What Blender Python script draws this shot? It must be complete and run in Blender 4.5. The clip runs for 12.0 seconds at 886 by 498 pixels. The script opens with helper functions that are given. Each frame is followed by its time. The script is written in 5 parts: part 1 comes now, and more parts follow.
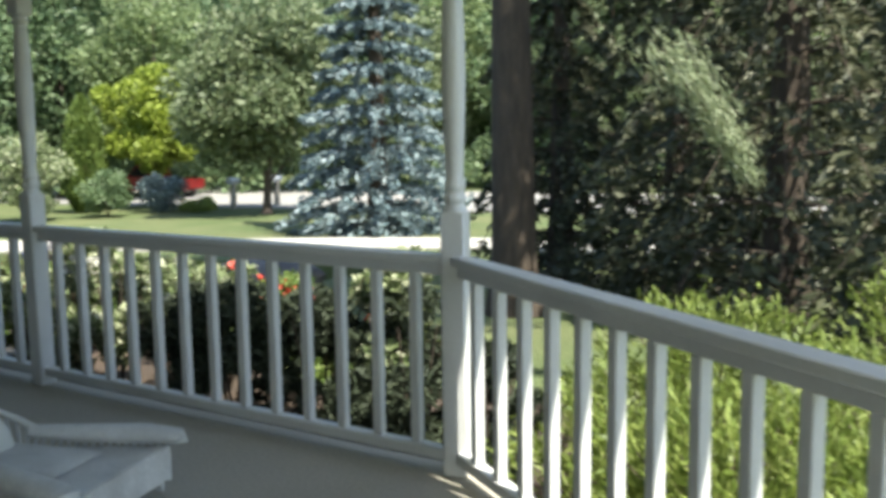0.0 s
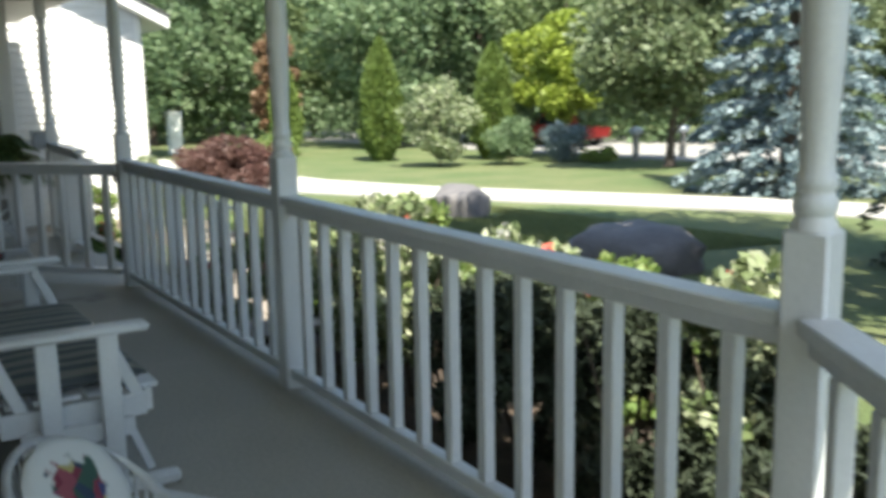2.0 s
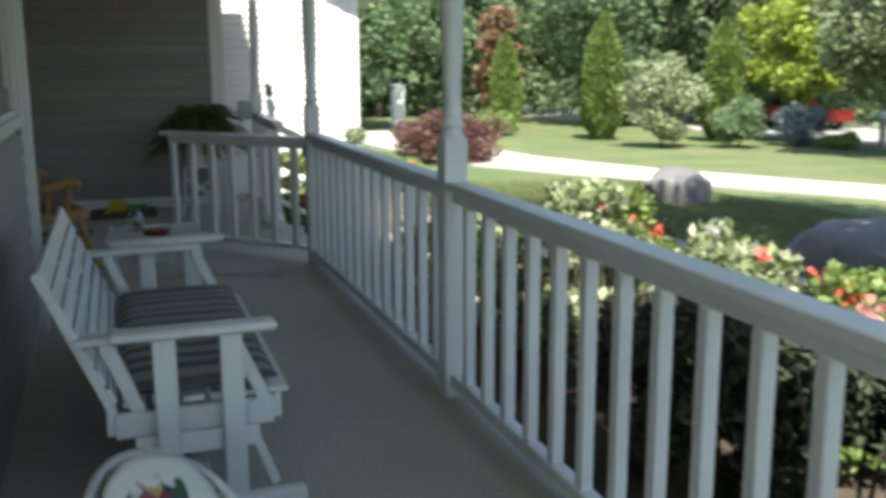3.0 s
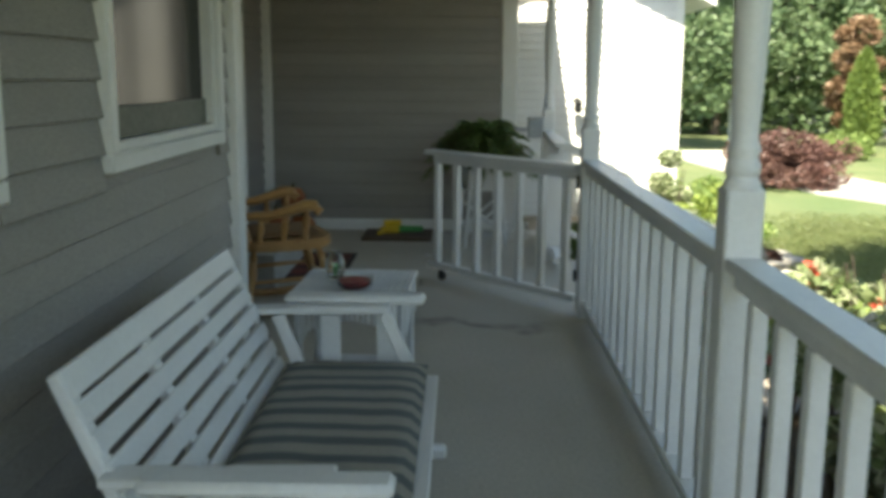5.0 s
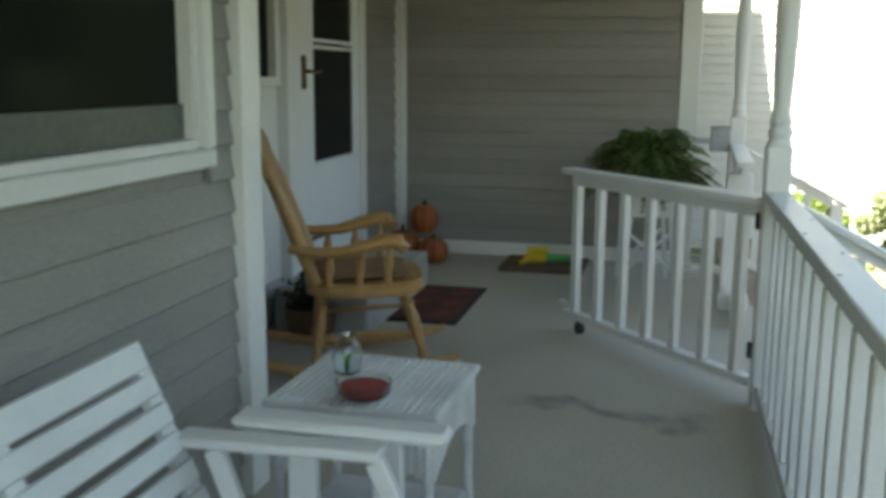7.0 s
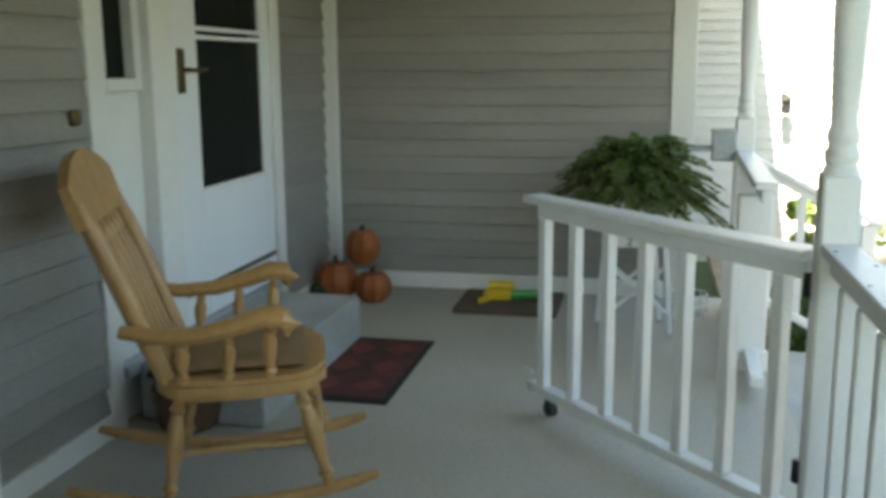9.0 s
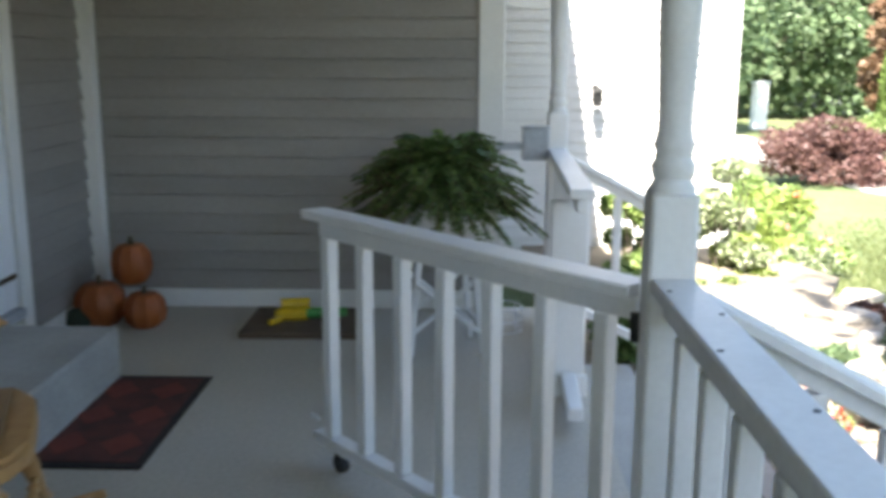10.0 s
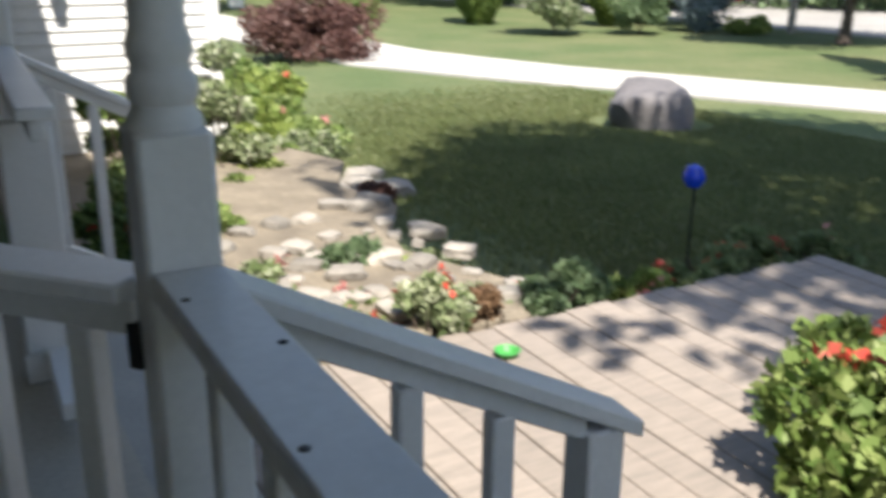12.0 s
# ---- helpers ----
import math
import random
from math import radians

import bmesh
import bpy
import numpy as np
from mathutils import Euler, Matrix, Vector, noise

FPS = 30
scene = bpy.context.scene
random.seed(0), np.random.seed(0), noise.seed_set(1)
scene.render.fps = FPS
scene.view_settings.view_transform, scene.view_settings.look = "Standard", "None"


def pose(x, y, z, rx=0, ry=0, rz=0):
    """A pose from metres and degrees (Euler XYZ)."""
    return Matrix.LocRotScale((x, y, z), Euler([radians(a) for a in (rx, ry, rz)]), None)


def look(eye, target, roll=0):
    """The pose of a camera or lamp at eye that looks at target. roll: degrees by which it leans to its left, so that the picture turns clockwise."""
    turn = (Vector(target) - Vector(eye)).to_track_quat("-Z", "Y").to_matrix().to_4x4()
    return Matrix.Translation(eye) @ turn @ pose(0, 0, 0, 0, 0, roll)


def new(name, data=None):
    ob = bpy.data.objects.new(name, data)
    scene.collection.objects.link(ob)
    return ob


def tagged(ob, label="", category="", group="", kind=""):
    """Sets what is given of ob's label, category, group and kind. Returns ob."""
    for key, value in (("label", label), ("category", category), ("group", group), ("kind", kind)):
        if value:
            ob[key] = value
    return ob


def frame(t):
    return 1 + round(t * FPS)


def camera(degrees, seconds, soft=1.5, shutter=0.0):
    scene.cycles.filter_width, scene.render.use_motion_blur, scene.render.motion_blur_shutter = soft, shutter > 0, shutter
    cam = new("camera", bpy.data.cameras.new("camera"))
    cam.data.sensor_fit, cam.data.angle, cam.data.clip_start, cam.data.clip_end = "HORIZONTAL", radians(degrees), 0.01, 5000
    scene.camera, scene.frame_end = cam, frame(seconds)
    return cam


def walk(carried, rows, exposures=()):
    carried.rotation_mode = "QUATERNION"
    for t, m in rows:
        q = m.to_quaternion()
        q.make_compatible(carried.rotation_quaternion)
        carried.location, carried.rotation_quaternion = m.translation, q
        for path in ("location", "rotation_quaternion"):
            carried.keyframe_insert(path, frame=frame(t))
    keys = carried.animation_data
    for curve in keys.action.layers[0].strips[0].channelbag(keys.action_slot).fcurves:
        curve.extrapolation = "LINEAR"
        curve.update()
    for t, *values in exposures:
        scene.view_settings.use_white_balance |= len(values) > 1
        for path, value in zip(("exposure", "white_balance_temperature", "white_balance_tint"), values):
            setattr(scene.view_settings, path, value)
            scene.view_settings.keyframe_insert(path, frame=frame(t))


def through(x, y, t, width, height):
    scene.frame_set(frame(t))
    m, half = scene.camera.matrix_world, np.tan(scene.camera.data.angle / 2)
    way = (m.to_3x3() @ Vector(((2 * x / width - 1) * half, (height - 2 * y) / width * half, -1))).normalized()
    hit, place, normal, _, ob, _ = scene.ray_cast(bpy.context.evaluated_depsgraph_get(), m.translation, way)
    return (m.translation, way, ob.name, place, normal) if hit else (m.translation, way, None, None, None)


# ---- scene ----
cam = camera(50.0, 12.0, soft=4.0, shutter=0.5)
EXPOSURES = [(t, stops, 6750 if t < 4 else 7600 if t < 9.7 else 6650, 4 if t < 4 else 1 if t < 9.7 else 11) for t, stops in ((0.0, 1.45), (1.5, 1.6), (2.5, 1.62), (3.5, 1.75), (5.5, 2.28), (7.0, 2.75), (9.0, 3.32), (9.5, 3.25), (10.0, 2.9), (10.5, 2.3), (11.0, 1.9), (11.5, 1.58), (12.0, 1.25))]
PATH = [
    (0, (-3.223, -2.048, 1.425), (-1.563, -0.962, 1.176), -0.8),
    (0.5, (-2.816, -1.853, 1.395), (-1.246, -0.641, 1.136), -1.3),
    (1, (-2.381, -1.665, 1.365), (-0.967, -0.273, 1.113), 0.3),
    (1.5, (-2.053, -1.497, 1.379), (-0.815, 0.043, 1.072), 0.7),
    (2, (-1.701, -1.250, 1.412), (-0.654, 0.420, 1.069), -1.0),
    (2.5, (-1.503, -1.050, 1.401), (-0.630, 0.719, 1.071), -0.7),
    (3, (-1.292, -0.830, 1.399), (-0.658, 1.027, 1.012), -0.2),
    (3.5, (-1.159, -0.596, 1.388), (-0.689, 1.318, 1.048), 0.2),
    (5.5, (-0.617, 0.709, 1.380), (-0.795, 2.667, 1.017), -0.2),
    (6, (-0.522, 1.087, 1.371), (-0.816, 3.036, 1.034), -0.5),
    (6.5, (-0.447, 1.386, 1.390), (-0.857, 3.308, 1.018), 0.4),
    (7, (-0.427, 1.727, 1.373), (-0.883, 3.640, 1.010), 0.4),
    (9, (-0.508, 3.069, 1.388), (-0.923, 4.988, 1.010), -0.4),
    (9.5, (-0.491, 3.392, 1.388), (-0.709, 5.342, 1.001), -1.4),
    (10, (-0.443, 3.726, 1.383), (-0.492, 5.685, 0.982), 0.2),
    (10.5, (-0.409, 4.000, 1.367), (-0.249, 5.945, 0.928), -0.6),
    (11, (-0.400, 4.222, 1.368), (0.107, 6.087, 0.854), 0.8),
    (11.5, (-0.346, 4.378, 1.356), (0.367, 6.164, 0.807), 0.5),
    (12, (-0.277, 4.513, 1.337), (0.640, 6.174, 0.705), 0.3),
]
walk(cam, [(t, look(eye, target, roll)) for t, eye, target, roll in PATH], EXPOSURES)

# ---- light ----
SUN_DIR = Vector((-0.16, -0.62, 1.0)).normalized()
world = bpy.data.worlds.new("world")
scene.world = world
world.use_nodes = True
wn = world.node_tree
sky = wn.nodes.new("ShaderNodeTexSky")
sky.sky_type = "NISHITA"
sky.sun_disc = False
sky.sun_elevation = math.asin(SUN_DIR.z)
sky.sun_rotation = math.atan2(SUN_DIR.x, SUN_DIR.y)
wn.links.new(sky.outputs[0], wn.nodes["Background"].inputs[0])
wn.nodes["Background"].inputs[1].default_value = 0.125
sun_data = bpy.data.lights.new("sun", "SUN")
sun_data.energy = 4.9
sun_data.angle = radians(0.53)
sun_data.color = (1.0, 0.95, 0.86)
sun = new("sun", sun_data)
sun.matrix_world = look(SUN_DIR * 60, (0, 0, 0))

# ---- materials ----
def nodes_of(name):
    m = bpy.data.materials.new(name)
    m.use_nodes = True
    return m, m.node_tree, m.node_tree.nodes["Principled BSDF"]


def wear(nt, scale, detail=4.0, stretch=(1, 1, 1)):
    geo = nt.nodes.new("ShaderNodeNewGeometry")
    mp = nt.nodes.new("ShaderNodeMapping")
    mp.inputs["Scale"].default_value = stretch
    nz = nt.nodes.new("ShaderNodeTexNoise")
    nz.inputs["Scale"].default_value = scale
    nz.inputs["Detail"].default_value = detail
    nt.links.new(geo.outputs["Position"], mp.inputs[0])
    nt.links.new(mp.outputs[0], nz.inputs["Vector"])
    return nz.outputs["Fac"]


def blend(nt, fac, a, b, mode="MIX"):
    n = nt.nodes.new("ShaderNodeMix")
    n.data_type = "RGBA"
    n.blend_type = mode
    for sock, v in ((n.inputs[0], fac), (n.inputs[6], a), (n.inputs[7], b)):
        if hasattr(v, "is_linked"):
            nt.links.new(v, sock)
        elif isinstance(v, (int, float)):
            sock.default_value = v
        else:
            sock.default_value = (*v, 1)
    return n.outputs[2]


def remap(nt, v, a, b, c=0.0, d=1.0):
    n = nt.nodes.new("ShaderNodeMapRange")
    n.inputs[1].default_value, n.inputs[2].default_value, n.inputs[3].default_value, n.inputs[4].default_value = a, b, c, d
    nt.links.new(v, n.inputs[0])
    return n.outputs[0]


def surface(name, c1, c2, rough=0.6, scale=3.0, fine=60.0, bump=0.15, metal=0.0, stretch=(1, 1, 1), vary=0.0, depth=0.004, grain=0.45):
    """A worn surface: two tones mixed at a large and a fine scale, with relief."""
    m, nt, p = nodes_of(name)
    big = remap(nt, wear(nt, scale, 4, stretch), 0.35, 0.68)
    small = wear(nt, fine, 3, stretch)
    col = blend(nt, big, c1, c2)
    col = blend(nt, remap(nt, small, 0.3, 0.7, 0.0, grain), col, blend(nt, 0.5, c1, (0.0, 0.0, 0.0)))
    if vary:
        info = nt.nodes.new("ShaderNodeObjectInfo")
        hs = nt.nodes.new("ShaderNodeHueSaturation")
        nt.links.new(remap(nt, info.outputs["Random"], 0, 1, 1 - vary, 1 + vary), hs.inputs["Value"])
        nt.links.new(col, hs.inputs["Color"])
        col = hs.outputs[0]
    nt.links.new(col, p.inputs["Base Color"])
    p.inputs["Metallic"].default_value = metal
    nt.links.new(remap(nt, small, 0.2, 0.8, max(0.02, rough - 0.1), min(1, rough + 0.1)), p.inputs["Roughness"])
    if bump:
        b = nt.nodes.new("ShaderNodeBump")
        b.inputs["Strength"].default_value = bump
        b.inputs["Distance"].default_value = depth
        nt.links.new(small, b.inputs["Height"])
        nt.links.new(b.outputs[0], p.inputs["Normal"])
    return m


def leafy(name, tones, through=0.3, rough=0.55):
    """Leaves: each blade takes a tone of its own and lets some light through."""
    m, nt, p = nodes_of(name)
    geo = nt.nodes.new("ShaderNodeNewGeometry")
    ramp = nt.nodes.new("ShaderNodeValToRGB")
    els = ramp.color_ramp.elements
    while len(els) < len(tones):
        els.new(0.5)
    for i, (e, c) in enumerate(zip(els, tones)):
        e.position = i / max(1, len(tones) - 1)
        e.color = (*c, 1)
    nt.links.new(geo.outputs["Random Per Island"], ramp.inputs[0])
    col = blend(nt, remap(nt, wear(nt, 0.9, 3), 0.35, 0.7, 0.0, 0.35), ramp.outputs[0], blend(nt, 0.5, tones[0], (0.02, 0.03, 0.01)))
    nt.links.new(col, p.inputs["Base Color"])
    p.inputs["Roughness"].default_value = rough
    t = nt.nodes.new("ShaderNodeBsdfTranslucent")
    nt.links.new(col, t.inputs[0])
    mix = nt.nodes.new("ShaderNodeMixShader")
    mix.inputs[0].default_value = through
    nt.links.new(p.outputs[0], mix.inputs[1])
    nt.links.new(t.outputs[0], mix.inputs[2])
    nt.links.new(mix.outputs[0], nt.nodes["Material Output"].inputs[0])
    return m


def glassy(name, tint=(0.9, 0.95, 0.95), alpha=0.25):
    m, nt, p = nodes_of(name)
    p.inputs["Base Color"].default_value = (*tint, 1)
    p.inputs["Roughness"].default_value = 0.03
    p.inputs["Transmission Weight"].default_value = 1.0
    p.inputs["IOR"].default_value = 1.45
    return m


M_WHITE = surface("white_painted_wood", (0.72, 0.73, 0.735), (0.64, 0.65, 0.655), 0.42, 2.5, 70, 0.1, grain=0.14)
M_WICKER = surface("white_wicker", (0.74, 0.75, 0.76), (0.55, 0.56, 0.57), 0.55, 6, 120, 0.5)
M_SIDING = surface("taupe_lap_siding", (0.31, 0.29, 0.27), (0.26, 0.245, 0.23), 0.55, 1.2, 40, 0.2, stretch=(1, 1, 6), vary=0.05)
M_SIDING_W = surface("pale_lap_siding", (0.74, 0.74, 0.73), (0.69, 0.69, 0.68), 0.55, 1.2, 40, 0.15, stretch=(1, 1, 6), vary=0.03)
M_TRIM = surface("white_trim_board", (0.76, 0.76, 0.74), (0.70, 0.70, 0.68), 0.42, 2, 60, 0.08, grain=0.14)
M_DOOR = surface("white_storm_door_paint", (0.76, 0.78, 0.8), (0.72, 0.74, 0.76), 0.35, 2, 90, 0.05, grain=0.1)
M_CONC = surface("porch_concrete", (0.37, 0.35, 0.305), (0.275, 0.26, 0.225), 0.75, 1.1, 55, 0.25)
M_STEP = surface("pale_concrete_step", (0.42, 0.42, 0.40), (0.33, 0.33, 0.31), 0.8, 3, 70, 0.3)
M_CEIL = surface("white_soffit", (0.80, 0.79, 0.76), (0.74, 0.73, 0.70), 0.6, 2, 40, 0.1, grain=0.1)
M_SHINGLE = surface("grey_shingle", (0.12, 0.115, 0.11), (0.07, 0.07, 0.068), 0.9, 4, 50, 0.4)
M_PLANK = surface("weathered_deck_plank", (0.33, 0.28, 0.24), (0.235, 0.205, 0.178), 0.75, 2.5, 40, 0.35, stretch=(2, 14, 14), vary=0.12)
M_OAK = surface("honey_oak", (0.50, 0.29, 0.11), (0.40, 0.21, 0.075), 0.38, 5, 45, 0.12, stretch=(4, 4, 1))
M_BARK = surface("bark", (0.10, 0.075, 0.055), (0.05, 0.038, 0.03), 0.9, 6, 30, 0.9, stretch=(3, 3, 0.6), depth=0.02)
M_ROCK = surface("granite_boulder", (0.185, 0.172, 0.172), (0.112, 0.104, 0.107), 0.85, 2.5, 26, 0.7, depth=0.02)
M_STONE = surface("pale_limestone", (0.34, 0.31, 0.27), (0.19, 0.175, 0.155), 0.85, 4, 30, 0.8, vary=0.3, depth=0.015)
M_SOIL = surface("mulch", (0.085, 0.06, 0.045), (0.045, 0.033, 0.027), 0.95, 6, 45, 0.9, depth=0.02)
M_WALK = surface("concrete_drive", (0.50, 0.48, 0.44), (0.41, 0.39, 0.36), 0.85, 0.6, 25, 0.2)
M_ROAD = surface("sunbleached_road", (0.34, 0.33, 0.32), (0.27, 0.26, 0.25), 0.9, 0.4, 20, 0.2)
# near-black colour that stands for the shade of unlit rooms
M_DARK = surface("unlit_interior_black", (0.03, 0.03, 0.028), (0.015, 0.015, 0.014), 0.8, 3, 30, 0)
M_BLACK = surface("black_rubber", (0.03, 0.03, 0.03), (0.02, 0.02, 0.02), 0.6, 5, 80, 0.1)
M_IRON = surface("black_iron", (0.025, 0.025, 0.025), (0.04, 0.04, 0.04), 0.45, 6, 80, 0.1, metal=0.6)
M_BRONZE = surface("tarnished_brass", (0.20, 0.15, 0.08), (0.12, 0.09, 0.05), 0.35, 8, 80, 0.05, metal=0.9)
M_PUMPKIN = surface("pumpkin_skin", (0.36, 0.10, 0.022), (0.26, 0.065, 0.016), 0.5, 9, 60, 0.15)
M_STEM = surface("dry_stem", (0.12, 0.09, 0.04), (0.08, 0.06, 0.03), 0.85, 9, 60, 0.3)
M_MAT = surface("dark_red_woven_mat", (0.115, 0.032, 0.024), (0.045, 0.022, 0.018), 0.95, 9, 130, 0.7)
M_MAT_EDGE = surface("black_mat_border", (0.03, 0.022, 0.02), (0.02, 0.016, 0.015), 0.95, 9, 130, 0.6)
M_TRAY = surface("brown_doormat", (0.12, 0.085, 0.055), (0.08, 0.055, 0.038), 0.95, 9, 120, 0.7)
M_YELLOW = surface("yellow_plastic", (0.70, 0.47, 0.02), (0.6, 0.4, 0.02), 0.4, 6, 70, 0.05)
M_GREENP = surface("green_plastic", (0.06, 0.32, 0.07), (0.05, 0.26, 0.06), 0.4, 6, 70, 0.05)
M_TERRA = surface("brown_ceramic", (0.15, 0.085, 0.05), (0.10, 0.055, 0.035), 0.45, 8, 60, 0.1)
M_BLUE = surface("cobalt_glass_ball", (0.01, 0.06, 0.62), (0.01, 0.05, 0.5), 0.12, 5, 50, 0)
M_RED_CAR = surface("red_car_paint", (0.19, 0.012, 0.012), (0.16, 0.01, 0.01), 0.3, 3, 50, 0)
M_SILVER = surface("silver_car_paint", (0.42, 0.45, 0.48), (0.36, 0.39, 0.42), 0.3, 3, 50, 0)
M_CHROME = surface("chrome", (0.6, 0.6, 0.6), (0.5, 0.5, 0.5), 0.2, 3, 50, 0, metal=1.0)
M_CANDLE = surface("red_wax", (0.30, 0.035, 0.03), (0.22, 0.025, 0.02), 0.5, 9, 60, 0.05)
M_PAPER = surface("grey_metal_box", (0.42, 0.45, 0.48), (0.36, 0.38, 0.41), 0.5, 4, 60, 0.05)
M_GLASS = glassy("clear_glass")
M_PANE, _nt, _p = nodes_of("window_glass")
_p.inputs["Base Color"].default_value = (0.012, 0.015, 0.014, 1)
_p.inputs["Roughness"].default_value = 0.1
_p.inputs["Specular IOR Level"].default_value = 0.3
_p.inputs["IOR"].default_value = 1.18

L_HEDGE = leafy("dark_yew_leaves", [(0.018, 0.027, 0.015), (0.028, 0.042, 0.022), (0.044, 0.058, 0.03)], 0.1, 0.75)
L_FERN = leafy("fern_fronds", [(0.06, 0.115, 0.03), (0.105, 0.18, 0.045), (0.18, 0.255, 0.07)], 0.4)
L_OAKLEAF = leafy("green_tree_leaves", [(0.13, 0.185, 0.075), (0.21, 0.28, 0.12), (0.30, 0.37, 0.19)], 0.5)
L_DEEP = leafy("deep_green_tree_leaves", [(0.10, 0.16, 0.08), (0.17, 0.25, 0.125), (0.26, 0.34, 0.19)], 0.5)
L_ASH = leafy("ash_green_tree_leaves", [(0.10, 0.14, 0.065), (0.16, 0.205, 0.10), (0.25, 0.29, 0.17)], 0.42)
L_YELLOW = leafy("yellow_green_leaves", [(0.20, 0.26, 0.035), (0.29, 0.37, 0.055), (0.40, 0.47, 0.10)], 0.45)
L_ARBOR = leafy("arborvitae_sprays", [(0.085, 0.14, 0.03), (0.14, 0.20, 0.045), (0.19, 0.26, 0.065)], 0.35)
L_BLUE = leafy("blue_spruce_needles", [(0.075, 0.115, 0.13), (0.15, 0.215, 0.235), (0.32, 0.39, 0.42)], 0.2)
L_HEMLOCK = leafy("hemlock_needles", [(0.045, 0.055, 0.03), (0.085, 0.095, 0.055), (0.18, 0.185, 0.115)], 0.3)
# lit copy of the hemlock needles: sunlight is put into these paler tones
L_HEMTIP = leafy("sunlit_hemlock_tips", [(0.19, 0.24, 0.12), (0.28, 0.33, 0.19), (0.40, 0.44, 0.30)], 0.35)
L_JUNIPER = leafy("gold_green_juniper", [(0.12, 0.18, 0.035), (0.22, 0.29, 0.06), (0.34, 0.40, 0.12)], 0.38)
L_MAPLE = leafy("dark_red_maple_leaves", [(0.085, 0.04, 0.035), (0.13, 0.06, 0.052), (0.19, 0.10, 0.082)], 0.3)
L_RUST = leafy("rusty_leaves", [(0.16, 0.09, 0.05), (0.22, 0.13, 0.075), (0.26, 0.17, 0.1)], 0.3)
L_VARI = leafy("cream_variegated_leaves", [(0.10, 0.15, 0.05), (0.25, 0.30, 0.15), (0.48, 0.50, 0.36)], 0.3)
L_HOSTA = leafy("lime_perennial_leaves", [(0.10, 0.17, 0.04), (0.19, 0.27, 0.07), (0.32, 0.38, 0.14)], 0.35)
L_GRASS = leafy("lawn_grass", [(0.11, 0.145, 0.05), (0.17, 0.205, 0.075), (0.25, 0.255, 0.12)], 0.45)
L_REDFL = leafy("coral_red_petals", [(0.55, 0.05, 0.035), (0.65, 0.09, 0.06), (0.62, 0.16, 0.12)], 0.3)
L_PINKFL = leafy("pink_petals", [(0.5, 0.14, 0.15), (0.6, 0.26, 0.24), (0.62, 0.4, 0.36)], 0.3)
L_WHITEFL = leafy("white_petals", [(0.6, 0.58, 0.52), (0.7, 0.68, 0.62), (0.75, 0.74, 0.7)], 0.3)

# ---- building tools ----
ONE = Matrix.Identity(4)


def thing(name, m, label, category, group="", kind=""):
    e = new(name)
    e.empty_display_size = 0.1
    e.matrix_world = m
    return tagged(e, label, category, group, kind)


def mesh_of(bm, name, mat, smooth=True):
    bmesh.ops.recalc_face_normals(bm, faces=bm.faces)
    me = bpy.data.meshes.new(name)
    bm.to_mesh(me)
    bm.free()
    me.materials.append(mat)
    if smooth:
        me.shade_smooth()
        me.set_sharp_from_angle(angle=radians(38))
    return me


def part(name, bm, mat, parent, label="", smooth=True):
    ob = new(name, mesh_of(bm, name, mat, smooth))
    ob.parent = parent
    if label:
        ob["label"] = label
    return ob


def solo(name, bm, mat, label, category, kind="", group="", m=ONE, smooth=True):
    ob = new(name, mesh_of(bm, name, mat, smooth))
    ob.matrix_world = m
    return tagged(ob, label, category, group, kind)


def BM():
    return bmesh.new()


def box(bm, a, b, bev=0.004, m=ONE):
    """A box from corner a to corner b with chamfered edges."""
    lo = [min(p, q) for p, q in zip(a, b)]
    hi = [max(p, q) for p, q in zip(a, b)]
    bev = min(bev, 0.45 * min(h - l for h, l in zip(hi, lo)))
    V = {}
    for sx in (0, 1):
        for sy in (0, 1):
            for sz in (0, 1):
                s = (sx, sy, sz)
                for ax in range(3):
                    c = [(hi[i] if s[i] else lo[i]) + (0 if i == ax else (-bev if s[i] else bev)) for i in range(3)]
                    V[s, ax] = bm.verts.new(m @ Vector(c))
    for ax in range(3):
        u, w = [i for i in range(3) if i != ax]
        for sg in (0, 1):
            ring = []
            for su, sw in ((0, 0), (1, 0), (1, 1), (0, 1)):
                s = [0, 0, 0]
                s[ax], s[u], s[w] = sg, su, sw
                ring.append(V[tuple(s), ax])
            bm.faces.new(ring)
        for su in (0, 1):
            for sw in (0, 1):
                s0, s1 = [0, 0, 0], [0, 0, 0]
                s0[ax], s1[ax] = 0, 1
                s0[u] = s1[u] = su
                s0[w] = s1[w] = sw
                s0, s1 = tuple(s0), tuple(s1)
                bm.faces.new([V[s0, u], V[s1, u], V[s1, w], V[s0, w]])
    for s in {k[0] for k in V}:
        bm.faces.new([V[s, 0], V[s, 1], V[s, 2]])
    return bm


